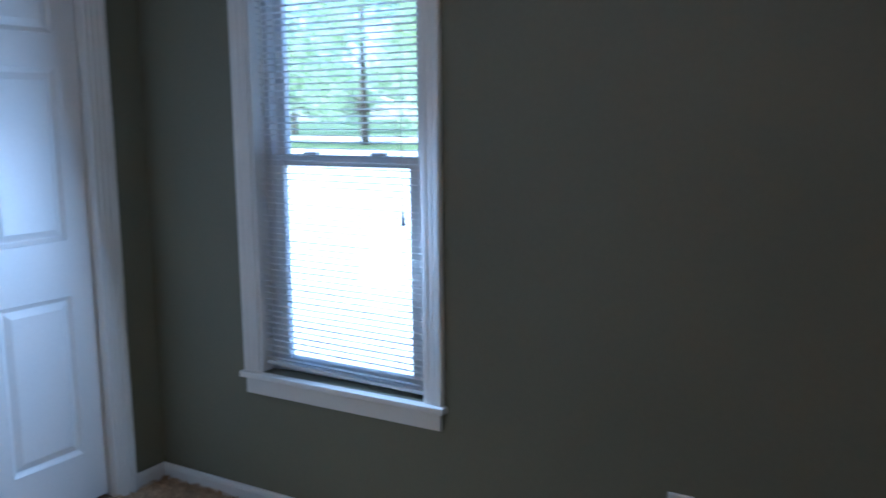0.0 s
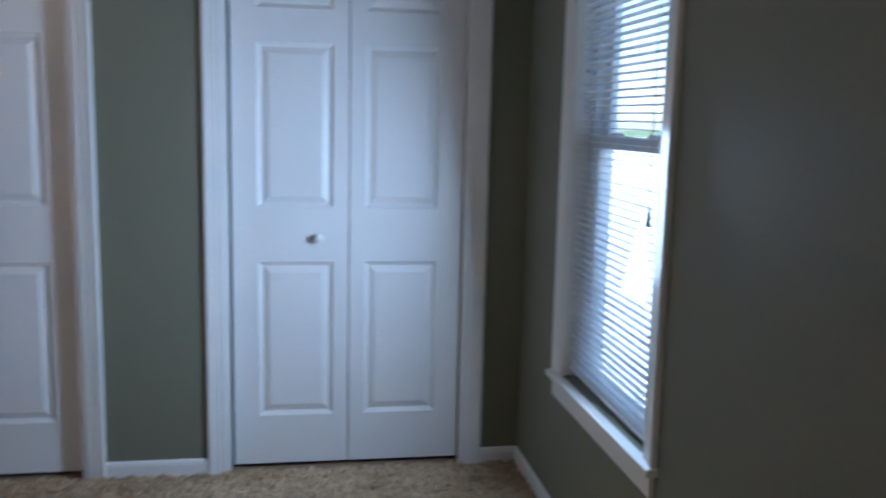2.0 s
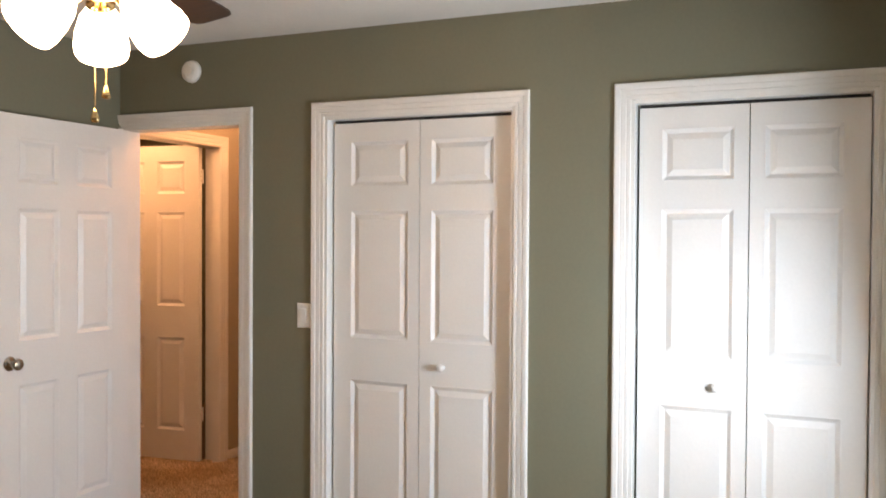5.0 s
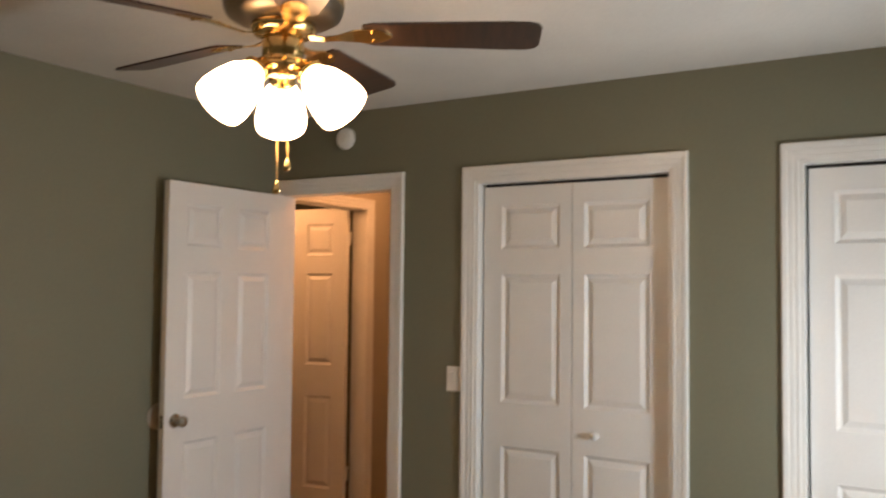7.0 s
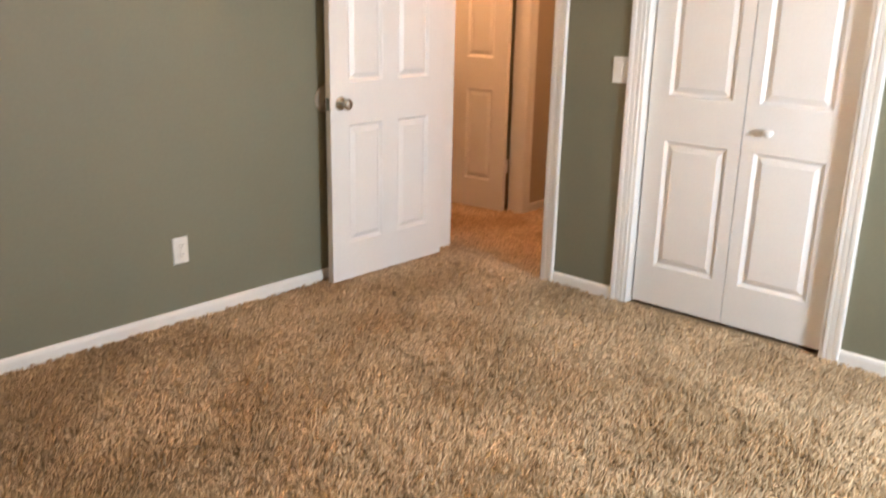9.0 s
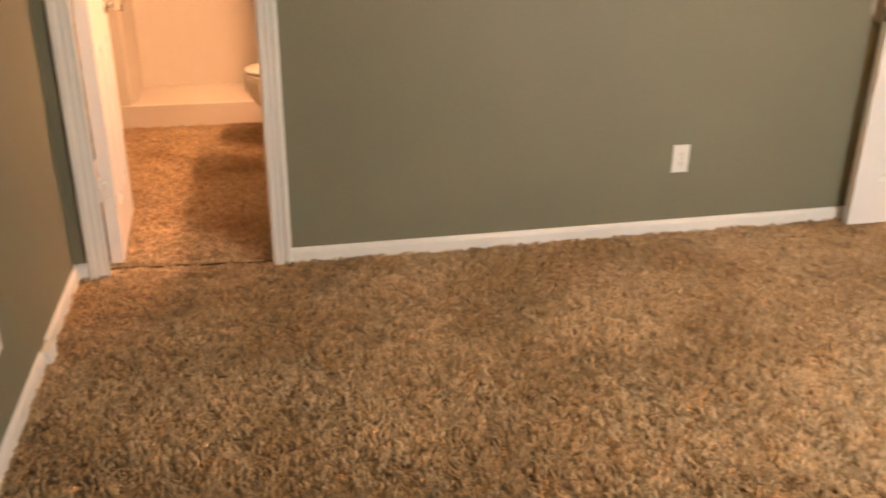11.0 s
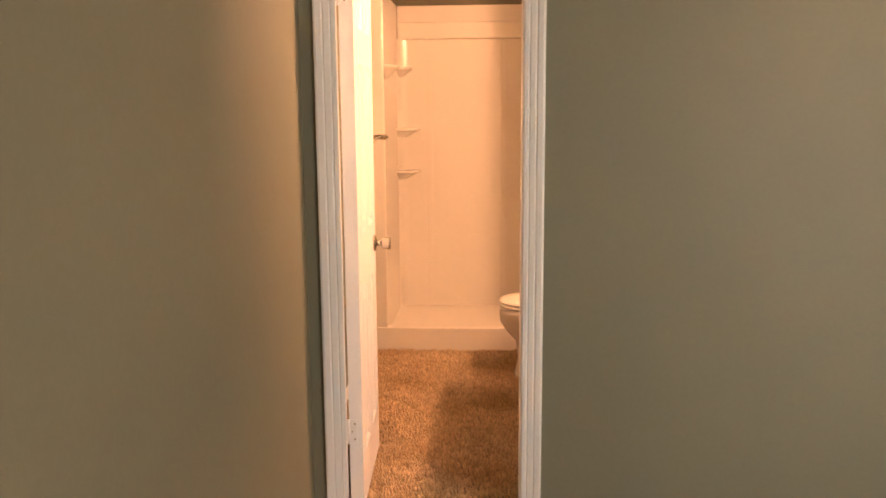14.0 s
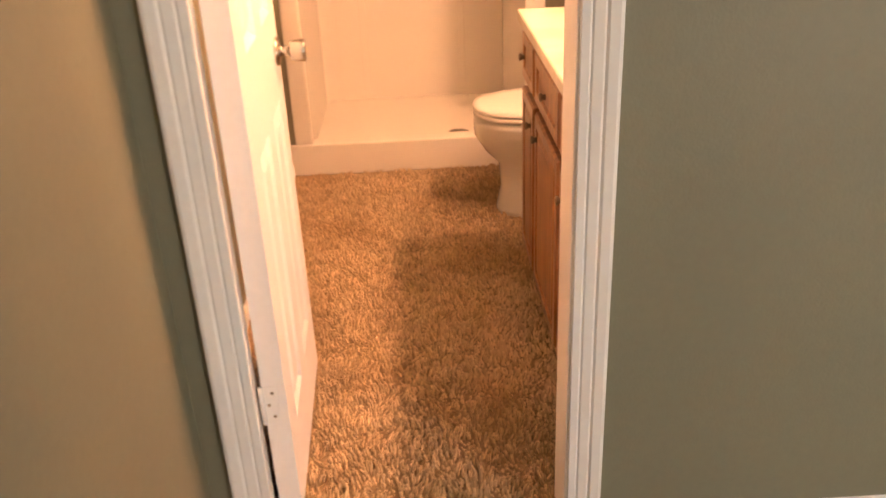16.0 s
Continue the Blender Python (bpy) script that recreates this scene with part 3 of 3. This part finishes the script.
sw = empty("light_switch", pose(XC, -1.138, 1.095, 0, 0, -90), "white rocker light switch between doorway and closet", "light switch")
part("cover_plate", plate(bmesh.new(), 0.074, 0.118), M_PLATE, sw)
part("rocker", loft([[(a, y, b) for a, b in ((-0.0165, -0.033), (0.0165, -0.033), (0.0165, 0.033), (-0.0165, 0.033))] if y > -0.0075 else
                     [(a, y + (0.0035 if b < 0 else 0), b) for a, b in ((-0.0155, -0.032), (0.0155, -0.032), (0.0155, 0.032), (-0.0155, 0.032))]
                     for y in (-0.0055, -0.0070, -0.0115)]), M_PLATE, sw)
for z in (-0.048, 0.048):
    part("screw", lathe([(0.003, 0), (0.0025, -0.0012), (0.0, -0.0013)], 10, axis="y"), M_PLATE, sw, m=pose(0, -0.006, z))

alarm = empty("smoke_alarm", pose(XC, -0.475, 2.300, 0, 0, -90), "round white smoke alarm high on the wall", "smoke alarm")
part("body", lathe([(0.056, 0), (0.056, -0.010), (0.053, -0.020), (0.046, -0.028), (0.030, -0.033), (0.0, -0.034)], 36, axis="y"), M_PLATE, alarm, smooth=True)
part("grille", lathe([(0.024, -0.0325), (0.024, -0.0362), (0.018, -0.0372), (0.0, -0.0372)], 24, axis="y"), M_PORC, alarm)
part("test_button", lathe([(0.008, -0.030), (0.008, -0.0345), (0.0, -0.035)], 16, axis="y"), M_PLATE, alarm, m=pose(0.034, 0, 0))

bump = empty("door_bumper", pose(3.215, YB, 0.915), "round door bumper on the wall behind the door, coloured darker for the shade there", "door stop")
part("disc", lathe([(0.062, 0), (0.062, -0.002), (0.058, -0.006), (0.040, -0.0075), (0.0, -0.008)], 32, axis="y"), M_BUMPER, bump, smooth=True)

# chipped end block in the baseboard
bm = box(bmesh.new(), XL + 0.001, XL + 0.030, -0.650, -0.580, 0.0, 0.054, 0.006, 2)
for v in bm.verts:
    v.co += Vector((0, (v.co.x - XL) * 0.35, 0)) + noise.noise_vector(v.co * 40) * 0.003
tagged(part("baseboard_block", bm, M_TRIM), "loose white baseboard piece with a chipped, grimy edge", "baseboard piece")
part("strike_plate", boxed(XC + 0.045, XC + 0.075, DW[0] + 0.0145, DW[0] + 0.0160, 0.87, 0.93, 0.0005, 1), M_CHROME, bpy.data.objects["trim_1"], "nickel strike plate in the jamb")

# ---- ceiling fan ----
FX, FY = 2.174, -1.677
fan = empty("ceiling_fan", pose(FX, FY, 0), "ceiling fan with five dark blades and lit glass shades", "ceiling fan")
part("canopy", lathe([(0.075, 2.44), (0.076, 2.425), (0.066, 2.400), (0.050, 2.385), (0.050, 2.350)], 40), M_PEWTER, fan, "antique pewter canopy", True)
part("motor_housing", lathe([(0.0, 2.352), (0.070, 2.352), (0.120, 2.345), (0.152, 2.330), (0.160, 2.312), (0.160, 2.268), (0.152, 2.250), (0.128, 2.236), (0.088, 2.228),
                             (0.0, 2.226)], 48), M_PEWTER, fan, "antique pewter motor housing", True)
part("band", lathe([(0.158, 2.300), (0.1625, 2.298), (0.1625, 2.282), (0.158, 2.280)], 48), M_BRASS, fan, "polished brass band", True)
part("flywheel", lathe([(0.0, 2.228), (0.085, 2.228), (0.088, 2.215), (0.080, 2.200), (0.0, 2.198)], 32), M_BRASS, fan, smooth=True)
part("switch_housing", lathe([(0.0, 2.200), (0.050, 2.200), (0.056, 2.190), (0.056, 2.140), (0.050, 2.130), (0.062, 2.122), (0.064, 2.108), (0.050, 2.094), (0.020, 2.085),
                              (0.0, 2.083)], 36), M_BRASS, fan, "brass switch housing", True)

blade_bm = bmesh.new()
outline = []
for x, hw in ((0.215, 0.045), (0.24, 0.055), (0.40, 0.063), (0.58, 0.070), (0.655, 0.070), (0.680, 0.062), (0.692, 0.045)):
    outline.append((x, hw))
pts = [(x, -hw) for x, hw in outline] + [(x, hw) for x, hw in reversed(outline)]
loft([[(x, y, z) for x, y in pts] for z in (-0.003, 0.003)], blade_bm)
blade_mesh = mesh_of("blade", blade_bm, M_BLADE)
bracket_bm = bmesh.new()
loft([[(x, y * s, z + dz) for y, dz in ((-1, 0), (1, 0), (1, 0.004), (-1, 0.004))] for x, s, z in
      ((0.070, 0.012, -0.012), (0.110, 0.011, -0.018), (0.150, 0.014, -0.014), (0.190, 0.030, -0.008), (0.235, 0.036, -0.0075), (0.275, 0.022, -0.0075), (0.292, 0.006, -0.0075))], bracket_bm)
for y in (-0.022, 0.022):
    lathe([(0.006, -0.011), (0.006, -0.0075)], 10, bracket_bm, at=(0.243, y, 0))
bracket_mesh = mesh_of("blade_bracket", bracket_bm, M_BRASS)
for k in range(5):
    a = 72 * k - 58.6
    m = pose(0, 0, 2.205, 0, 0, a) @ pose(0, 0, 0, -13, 0, 0)
    b = again("blade", blade_mesh, fan, m, "dark walnut fan blade")
    again("blade_bracket", bracket_mesh, b, pose(0, 0, 0), "polished brass blade arm")

shade_prof = [(1.07 * r, 1.32 * h) for r, h in [(0.026, 0.0), (0.034, -0.010), (0.052, -0.034), (0.063, -0.066), (0.068, -0.095), (0.066, -0.112), (0.063, -0.1125), (0.065, -0.095), (0.060, -0.066),
              (0.049, -0.036), (0.032, -0.013), (0.023, -0.003)]]
shade_bm = bmesh.new()
lathe(shade_prof, 36, shade_bm)
shade_mesh = mesh_of("glass_shade", shade_bm, M_SHADE, True)
socket_mesh = mesh_of("lamp_socket", lathe([(0.0, 0.040), (0.014, 0.040), (0.018, 0.030), (0.022, 0.012), (0.037, 0.006), (0.037, -0.004), (0.0, -0.004)], 24), M_BRASS, True)
for k in range(3):
    a = 43 + 120 * k
    m = pose(0, 0, 2.105, 0, 0, a) @ pose(0.082, 0, -0.012, 0, -44, 0)
    arm = part("lamp_arm", tube([(0.03, 0, 2.114), (0.05, 0, 2.124), (0.066, 0, 2.122), (0.078, 0, 2.104)], 0.008, 10), M_BRASS, fan, "curved brass lamp arm", True, pose(0, 0, 0, 0, 0, a))
    g = again("glass_shade", shade_mesh, fan, m, "glowing frosted glass bell shade")
    again("lamp_socket", socket_mesh, g, pose(0, 0, 0))


def pull_chain(x, y, z0, z1, fob):
    bm = bmesh.new()
    z = z0
    while z > z1:
        bmesh.ops.create_icosphere(bm, subdivisions=1, radius=0.0030, matrix=Matrix.Translation((x, y, z)))
        z -= 0.0066
    c = part("pull_chain", bm, M_BRASS, fan, "beaded brass pull chain")
    part("fob", lathe([(0.0, 0.032), (0.004, 0.030), (0.0065, 0.020), (0.0105, 0.007), (0.0115, 0.0), (0.008, -0.005), (0.0, -0.006)], 16), fob, c, smooth=True, m=pose(x, y, z1 - 0.030))


pull_chain(0.010, -0.012, 2.085, 1.868, M_BRASS)
pull_chain(-0.010, 0.006, 2.085, 1.806, M_BRASS)

# ---- bathroom ----
van = empty("vanity_cabinet", pose(0, 0, 0), "honey oak bathroom vanity with drawers and doors", "vanity")
VX, VY0, VY1, VZ = 0.812, 0.125, 1.245, 0.812
bm = box(bmesh.new(), VX, 1.435, VY0, VY1, 0.09, VZ)
box(bm, VX + 0.055, 1.435, VY0 + 0.002, VY1 - 0.002, 0.0, 0.09)
part("carcass", bm, M_OAK, van)


def front(y0, y1, z0, z1, name):
    bm = bmesh.new()
    rings = []
    for ins, d in ((0, 0), (0, 0.012), (0.006, 0.018), (0.034, 0.018), (0.038, 0.012), (0.044, 0.012), (0.058, 0.017)):
        if ins * 2 > (z1 - z0) - 0.03:
            continue
        rings.append([(VX - d, a, b) for a, b in ((y0 + ins, z0 + ins), (y1 - ins, z0 + ins), (y1 - ins, z1 - ins), (y0 + ins, z1 - ins))])
    return part(name, loft(rings, bm), M_OAK, van)


cols = ((1.230, 0.990), (0.955, 0.560), (0.525, 0.140))
for i, (b, a) in enumerate(cols):
    f1 = front(a, b, 0.655, 0.795, "drawer")
    f2 = front(a, b, 0.105, 0.625, "cabinet_door")
    for fr, y, z in ((f1, (a + b) / 2 if i else b - 0.05, 0.725), (f2, a + 0.045 if i == 0 else b - 0.045, 0.56)):
        kn = part("knob", lathe([(0.0, 0.0), (0.009, 0.0), (0.006, -0.006), (0.011, -0.010), (0.012, -0.015), (0.0, -0.018)], 16, axis="x"), M_PEWTER, fr, "dark pewter knob", True,
                  pose(VX - 0.018, y, z))
top = box(bmesh.new(), 0.784, 1.438, 0.113, 1.272, VZ + 0.001, 0.848, 0.009, 3)
ct = tagged(part("countertop", top, M_COUNTER), "cream cultured marble countertop on the vanity", "countertop")
part("backsplash", boxed(1.418, 1.438, 0.113, 1.272, 0.848, 0.945, 0.004, 2), M_COUNTER, ct)


def oval(cx, cy, rx, ry, z, n=36, square=2.4):
    ring = []
    for i in range(n):
        a = 2 * math.pi * i / n
        c, s = math.cos(a), math.sin(a)
        ring.append((cx + rx * math.copysign(abs(c) ** (2 / square), c), cy + ry * math.copysign(abs(s) ** (2 / square), s), z))
    return ring


TY = 1.725
toilet = empty("toilet", pose(0, 0, 0), "white porcelain toilet with its lid closed", "toilet")
part("bowl", loft([oval(1.03, TY, 0.275, 0.115, 0.0), oval(1.03, TY, 0.275, 0.115, 0.02), oval(1.035, TY, 0.262, 0.108, 0.10), oval(1.03, TY, 0.265, 0.112, 0.20),
                   oval(1.005, TY, 0.290, 0.135, 0.25), oval(0.975, TY, 0.298, 0.165, 0.31), oval(0.955, TY, 0.282, 0.180, 0.36), oval(0.955, TY, 0.280, 0.182, 0.388)]), M_PORC, toilet, smooth=True)
part("seat", loft([oval(0.955, TY, 0.278, 0.182, 0.3925), oval(0.955, TY, 0.284, 0.187, 0.396), oval(0.955, TY, 0.284, 0.187, 0.404), oval(0.955, TY, 0.279, 0.183, 0.4085)]), M_PORC, toilet, "white toilet seat", True)
part("lid", loft([oval(0.955, TY, 0.278, 0.182, 0.4125), oval(0.955, TY, 0.283, 0.186, 0.416), oval(0.955, TY, 0.281, 0.184, 0.424), oval(0.955, TY, 0.262, 0.168, 0.4305), oval(0.955, TY, 0.20, 0.12, 0.433)]), M_PORC, toilet, "white closed toilet lid", True)
part("tank", boxed(1.235, 1.425, TY - 0.215, TY + 0.215, 0.395, 0.735, 0.02, 3), M_PORC, toilet)
part("tank_lid", boxed(1.225, 1.432, TY - 0.225, TY + 0.225, 0.7355, 0.770, 0.010, 3), M_PORC, toilet)
part("tank_neck", boxed(1.19, 1.30, TY - 0.12, TY + 0.12, 0.20, 0.397, 0.03, 3), M_PORC, toilet)
part("flush_lever", tube([(1.234, TY - 0.15, 0.68), (1.215, TY - 0.15, 0.68), (1.212, TY - 0.08, 0.672)], 0.006, 8), M_CHROME, toilet, "chrome flush lever", True)

# shower stall
SX0, SX1, SY0, SY1, ST = -0.008, 0.930, SHOWER_Y, 3.160, 2.110
sh = empty("shower_stall", pose(0, 0, 0), "white acrylic one-piece shower stall with corner shelves", "shower")
bm = box(bmesh.new(), -0.088, SX1 + 0.05, SY0, SY0 + 0.085, 0.0, 0.142, 0.014, 3)
box(bm, SX0 - 0.01, SX1 + 0.01, SY0 + 0.07, SY1 + 0.01, 0.0, 0.052)
part("shower_pan", bm, M_ACRYL, sh)
bm = bmesh.new()
box(bm, -0.044, SX0, SY0 + 0.02, SY1, 0.05, ST, 0.004, 2)
part("side_panel", bm, M_ACRYL, sh)
part("side_panel", boxed(SX1, SX1 + 0.042, SY0 + 0.02, SY1, 0.05, ST, 0.004, 2), M_ACRYL, sh)
part("front_flange", boxed(-0.064, 0.015, SY0 + 0.004, SY0 + 0.05, 0.140, 2.105, 0.018, 4), M_ACRYL, sh)
part("front_flange", boxed(SX1 - 0.004, SX1 + 0.08, SY0 + 0.004, SY0 + 0.05, 0.140, 2.105, 0.018, 4), M_ACRYL, sh)
bm = box(bmesh.new(), SX0, SX1, SY1, SY1 + 0.05, 0.05, ST, 0.003, 1)
box(bm, SX0 + 0.002, SX1 - 0.002, SY1 - 0.050, SY1 + 0.01, 1.888, 2.000, 0.022, 4)
for x0, x1 in ((SX0 + 0.20, SX0 + 0.235), (SX1 - 0.235, SX1 - 0.20)):
    box(bm, x0, x1, SY1 - 0.004, SY1 + 0.01, 0.10, 1.87, 0.003, 2)
part("back_panel", bm, M_ACRYL, sh)
for z, r in ((1.70, 0.10), (1.295, 0.15), (1.010, 0.15)):
    ring = [(SX0, SY1)] + [(SX0 + r * math.sin(a), SY1 - r * math.cos(a)) for a in np.linspace(0, math.pi / 2, 12)]
    s = [[(SX0 + (x - SX0) * k, SY1 + (y - SY1) * k, z + dz) for x, y in ring] for k, dz in ((0.35, -0.06), (0.8, -0.022), (1.0, -0.012), (1.0, 0.0), (0.94, 0.004))]
    part("corner_shelf", loft(s), M_ACRYL, sh)
R = 0.07
cove = [(SX0, SY1), (SX0 + R, SY1)] + [(SX0 + R - R * math.sin(a), SY1 - R + R * math.cos(a)) for a in np.linspace(0.2, math.pi / 2 - 0.2, 7)] + [(SX0, SY1 - R)]
part("corner_cove", loft([[(x, y, z) for x, y in cove] for z in (0.05, 1.89)]), M_ACRYL, sh)
dish = []
for k, z in ((0.10, 1.605), (0.45, 1.640), (0.86, 1.668), (1.0, 1.678), (1.0, 1.686), (0.93, 1.690), (0.86, 1.686), (0.60, 1.683)):
    dish.append([(SX0 - 0.002 + 0.088 * k * math.sin(a), 2.47 - 0.13 * k * math.cos(a), z) for a in np.linspace(0, math.pi, 15)])
part("soap_dish", loft(dish), M_ACRYL, sh, smooth=True)
dr = part("drain", lathe([(0.0, 0.0525), (0.050, 0.0525), (0.050, 0.056), (0.044, 0.058), (0.0, 0.058)], 28), M_PEWTER, sh, "dark metal drain grate", True, pose(0.655, 2.52, 0))
for k in range(6):
    a = k * math.pi / 3
    part("hole", lathe([(0.006, 0.0582), (0.0, 0.0583)], 8), M_DARK, dr, m=pose(0.024 * math.cos(a), 0.024 * math.sin(a), 0.0002))

bar = empty("towel_bar", pose(0, 0, 0), "brushed nickel towel bar on the bathroom wall", "towel bar")
for y in (1.45, 1.99):
    part("bracket", lathe([(1.15 * r, 2.3 * h) for r, h in [(0.0, 0.0), (0.026, 0.0), (0.027, 0.005), (0.020, 0.010), (0.013, 0.020), (0.010, 0.034), (0.013, 0.040), (0.013, 0.058), (0.006, 0.064), (0.0, 0.066)]], 24, axis="x"), M_CHROME, bar,
         smooth=True, m=pose(-0.09, y, 1.278))
part("rod", tube([(0.024, 1.45, 1.278), (0.024, 1.99, 1.278)], 0.008, 12), M_CHROME, bar, smooth=True)

# ---- outdoors ----
GZ = -0.20
tagged(part("ground", boxed(-300, 300, -600, 60, GZ - 0.3, GZ), M_GRASS), "mown grass lawn reaching far away", "ground", kind="structure")
tagged(part("pavement", boxed(-6.0, 70.0, -37.0, -4.4, GZ - 0.02, GZ + 0.012), M_CONCRETE), "pale concrete driveway beside the house", "driveway", kind="structure")
bm = bmesh.new()
box(bm, -60, 120, -64.0, -47.0, GZ - 0.02, GZ + 0.01)
tagged(part("road", bm, M_CONCRETE), "pale sunlit street behind the driveway", "road", kind="structure")

def tree(x, y, h, spread, seed, clumps, leaf_n):
    rng = random.Random(seed)
    t = empty("tree", pose(x, y, GZ), "leafy deciduous tree in full summer leaf", "tree", "trees outside the window")
    bm = bmesh.new()
    tube([(0, 0, -0.1), (0.05, 0, h * 0.2), (0.0, 0.1, h * 0.45), (0.05, 0.05, h * 0.8)], [0.05 * h ** 0.5 * 1.6, 0.04 * h ** 0.5 * 1.5, 0.05 * h ** 0.5, 0.02], 9, bm)
    centres = []
    for k in range(clumps):
        a, u = rng.uniform(0, 6.28), rng.random()
        r = spread * (0.35 + 0.65 * rng.random()) * (1.0 - 0.55 * u)
        c = Vector((r * math.cos(a), r * math.sin(a), h * (0.13 + 0.84 * u)))
        centres.append((c, rng.uniform(0.45, 0.95) * spread * 0.36))
        if k % 2 == 0:
            tube([(0, 0, max(h * 0.15, c.z - r * 0.8)), (c * 0.55 + Vector((0, 0, c.z * 0.2)))[:], c[:]], [0.055, 0.035, 0.012], 5, bm)
    part("trunk", bm, M_BARK, t)
    vs, fs = [], []
    for c, rad in centres:
        for _ in range(leaf_n):
            d = Vector((rng.gauss(0, 1), rng.gauss(0, 1), rng.gauss(0, 0.8))).normalized() * rad * rng.random() ** 0.4
            p = c + d
            u = Vector((rng.gauss(0, 1), rng.gauss(0, 1), rng.gauss(0, 0.6))).normalized()
            v = u.orthogonal().normalized()
            s = rng.uniform(0.08, 0.17) * h / 7
            i = len(vs)
            vs += [p - u * s, p + v * s * 0.55, p + u * s, p - v * s * 0.55]
            fs.append((i, i + 1, i + 2, i + 3))
    me = bpy.data.meshes.new("crown")
    me.from_pydata([v[:] for v in vs], [], fs)
    me.materials.append(M_LEAF)
    again("crown", me, t, pose(0, 0, 0))
    return t


tree(24.0, -41.0, 12.0, 5.5, 3, 40, 95)
tree(31.5, -43.0, 13.0, 6.0, 4, 40, 95)
tree(38.5, -40.5, 12.0, 5.5, 5, 36, 95)
tree(46.5, -42.5, 13.0, 6.0, 6, 44, 95)
tree(55.0, -40.5, 12.5, 5.5, 7, 40, 95)
tree(42.0, -72.0, 18.0, 8.5, 8, 44, 95)
tree(60.0, -70.0, 18.0, 8.5, 9, 44, 95)

# ---- carpet pile ----
rng = np.random.default_rng(7)


def field(x, y, size):
    """Smooth random values from 0 to 1 on a grid of that size."""
    grid = rng.random((int(12 / size) + 3, int(12 / size) + 3))
    u, v = (x + 2) / size, (y + 5) / size
    i, j = u.astype(int), v.astype(int)
    fu, fv = u - i, v - j
    fu, fv = fu * fu * (3 - 2 * fu), fv * fv * (3 - 2 * fv)
    return (grid[i, j] * (1 - fu) + grid[i + 1, j] * fu) * (1 - fv) + (grid[i, j + 1] * (1 - fu) + grid[i + 1, j + 1] * fu) * fv


def seam_at(x):
    """Where the two carpets meet in the bathroom doorway."""
    return 0.095 - 0.085 * x + 0.004 * np.sin(x * 37) + 0.003 * np.sin(x * 91)


def pile(regions, step):
    xs, ys = [], []
    for x0, x1, y0, y1 in regions:
        gx, gy = np.meshgrid(np.arange(x0, x1, step), np.arange(y0, y1, step))
        xs.append(gx.ravel())
        ys.append(gy.ravel())
    x, y = np.concatenate(xs), np.concatenate(ys)
    keep = (np.abs(y - seam_at(x)) > 0.004) | (x < BD[0]) | (x > BD[1])
    x, y = x[keep], y[keep]
    n = len(x)
    x += rng.uniform(-0.5, 0.5, n) * step
    y += rng.uniform(-0.5, 0.5, n) * step
    a = rng.uniform(0, 2 * np.pi, n)
    clump, swirl = field(x, y, 0.026), field(x, y, 0.22)
    clump = np.clip((clump - 0.22) / 0.5, 0, 1)
    r = rng.uniform(0.0030, 0.0052, n)
    h = (0.0045 + 0.0125 * clump) * rng.uniform(0.75, 1.15, n)
    beside = (x > BD[0]) & (x < BD[1]) & (y < seam_at(x)) & (y > seam_at(x) - 0.05)
    h = np.where(beside, h * np.clip((seam_at(x) - y) / 0.05, 0.32, 1.0), h)
    la = 2 * np.pi * (field(x, y, 0.045) * 1.4 + swirl) + rng.uniform(-0.7, 0.7, n)
    lean = rng.uniform(0.001, 0.0095, n)
    v = np.zeros((n, 6, 3), np.float32)
    for k in range(3):
        c, s = np.cos(a + k * 2.0944), np.sin(a + k * 2.0944)
        v[:, k] = np.stack([x + r * c, y + r * s, np.full(n, -0.004)], 1)
        v[:, k + 3] = np.stack([x + lean * np.cos(la) + r * 0.8 * c, y + lean * np.sin(la) + r * 0.8 * s, h + 0.0015 * c], 1)
    quads = np.array([[0, 1, 4, 3], [1, 2, 5, 4], [2, 0, 3, 5]])
    base = (np.arange(n) * 6)[:, None]
    loops = np.concatenate([(base + q.ravel()[None, :]) for q in (quads,)], 1)
    loops = np.concatenate([loops, base + np.array([[3, 4, 5]])], 1).astype(np.int32)
    totals = np.tile(np.array([4, 4, 4, 3], np.int32), n)
    me = bpy.data.meshes.new("carpet_pile")
    me.vertices.add(n * 6)
    me.vertices.foreach_set("co", v.ravel())
    me.loops.add(n * 15)
    me.loops.foreach_set("vertex_index", loops.ravel())
    me.polygons.add(n * 4)
    me.polygons.foreach_set("loop_start", np.concatenate([[0], np.cumsum(totals)[:-1]]).astype(np.int32))
    me.polygons.foreach_set("loop_total", totals)
    me.update(calc_edges=True)
    me.validate()
    me.materials.append(M_PILE)
    return me


# dark strip added along the seam for the shade in its gap
bm = bmesh.new()
cells = np.linspace(BD[0] + 0.006, BD[1] - 0.006, 24)
loft([[(x, seam_at(x) + a, z) for a, z in ((-0.005, -0.003), (0.005, -0.003), (0.005, 0.002), (-0.005, 0.002))] for x in cells], bm)
tagged(part("carpet_seam", bm, M_SEAM), "frayed seam between two carpets in the doorway, its gap's shade added as a dark strip", "carpet seam", kind="structure")
pile_mesh = pile([(XL, XC, YD, YB), (BD[0], BD[1], 0.0, 0.11), (-0.09, 1.42, 0.11, SY0), (XC, 4.12, DW[0], DW[1]), (4.12, 5.9, -0.9, HY), (HD[0], HD[1], HY, 0.9)], 0.0103)
tagged(new("carpet", pile_mesh), "thick beige brown frieze carpet with footprints", "carpet", kind="stuff")
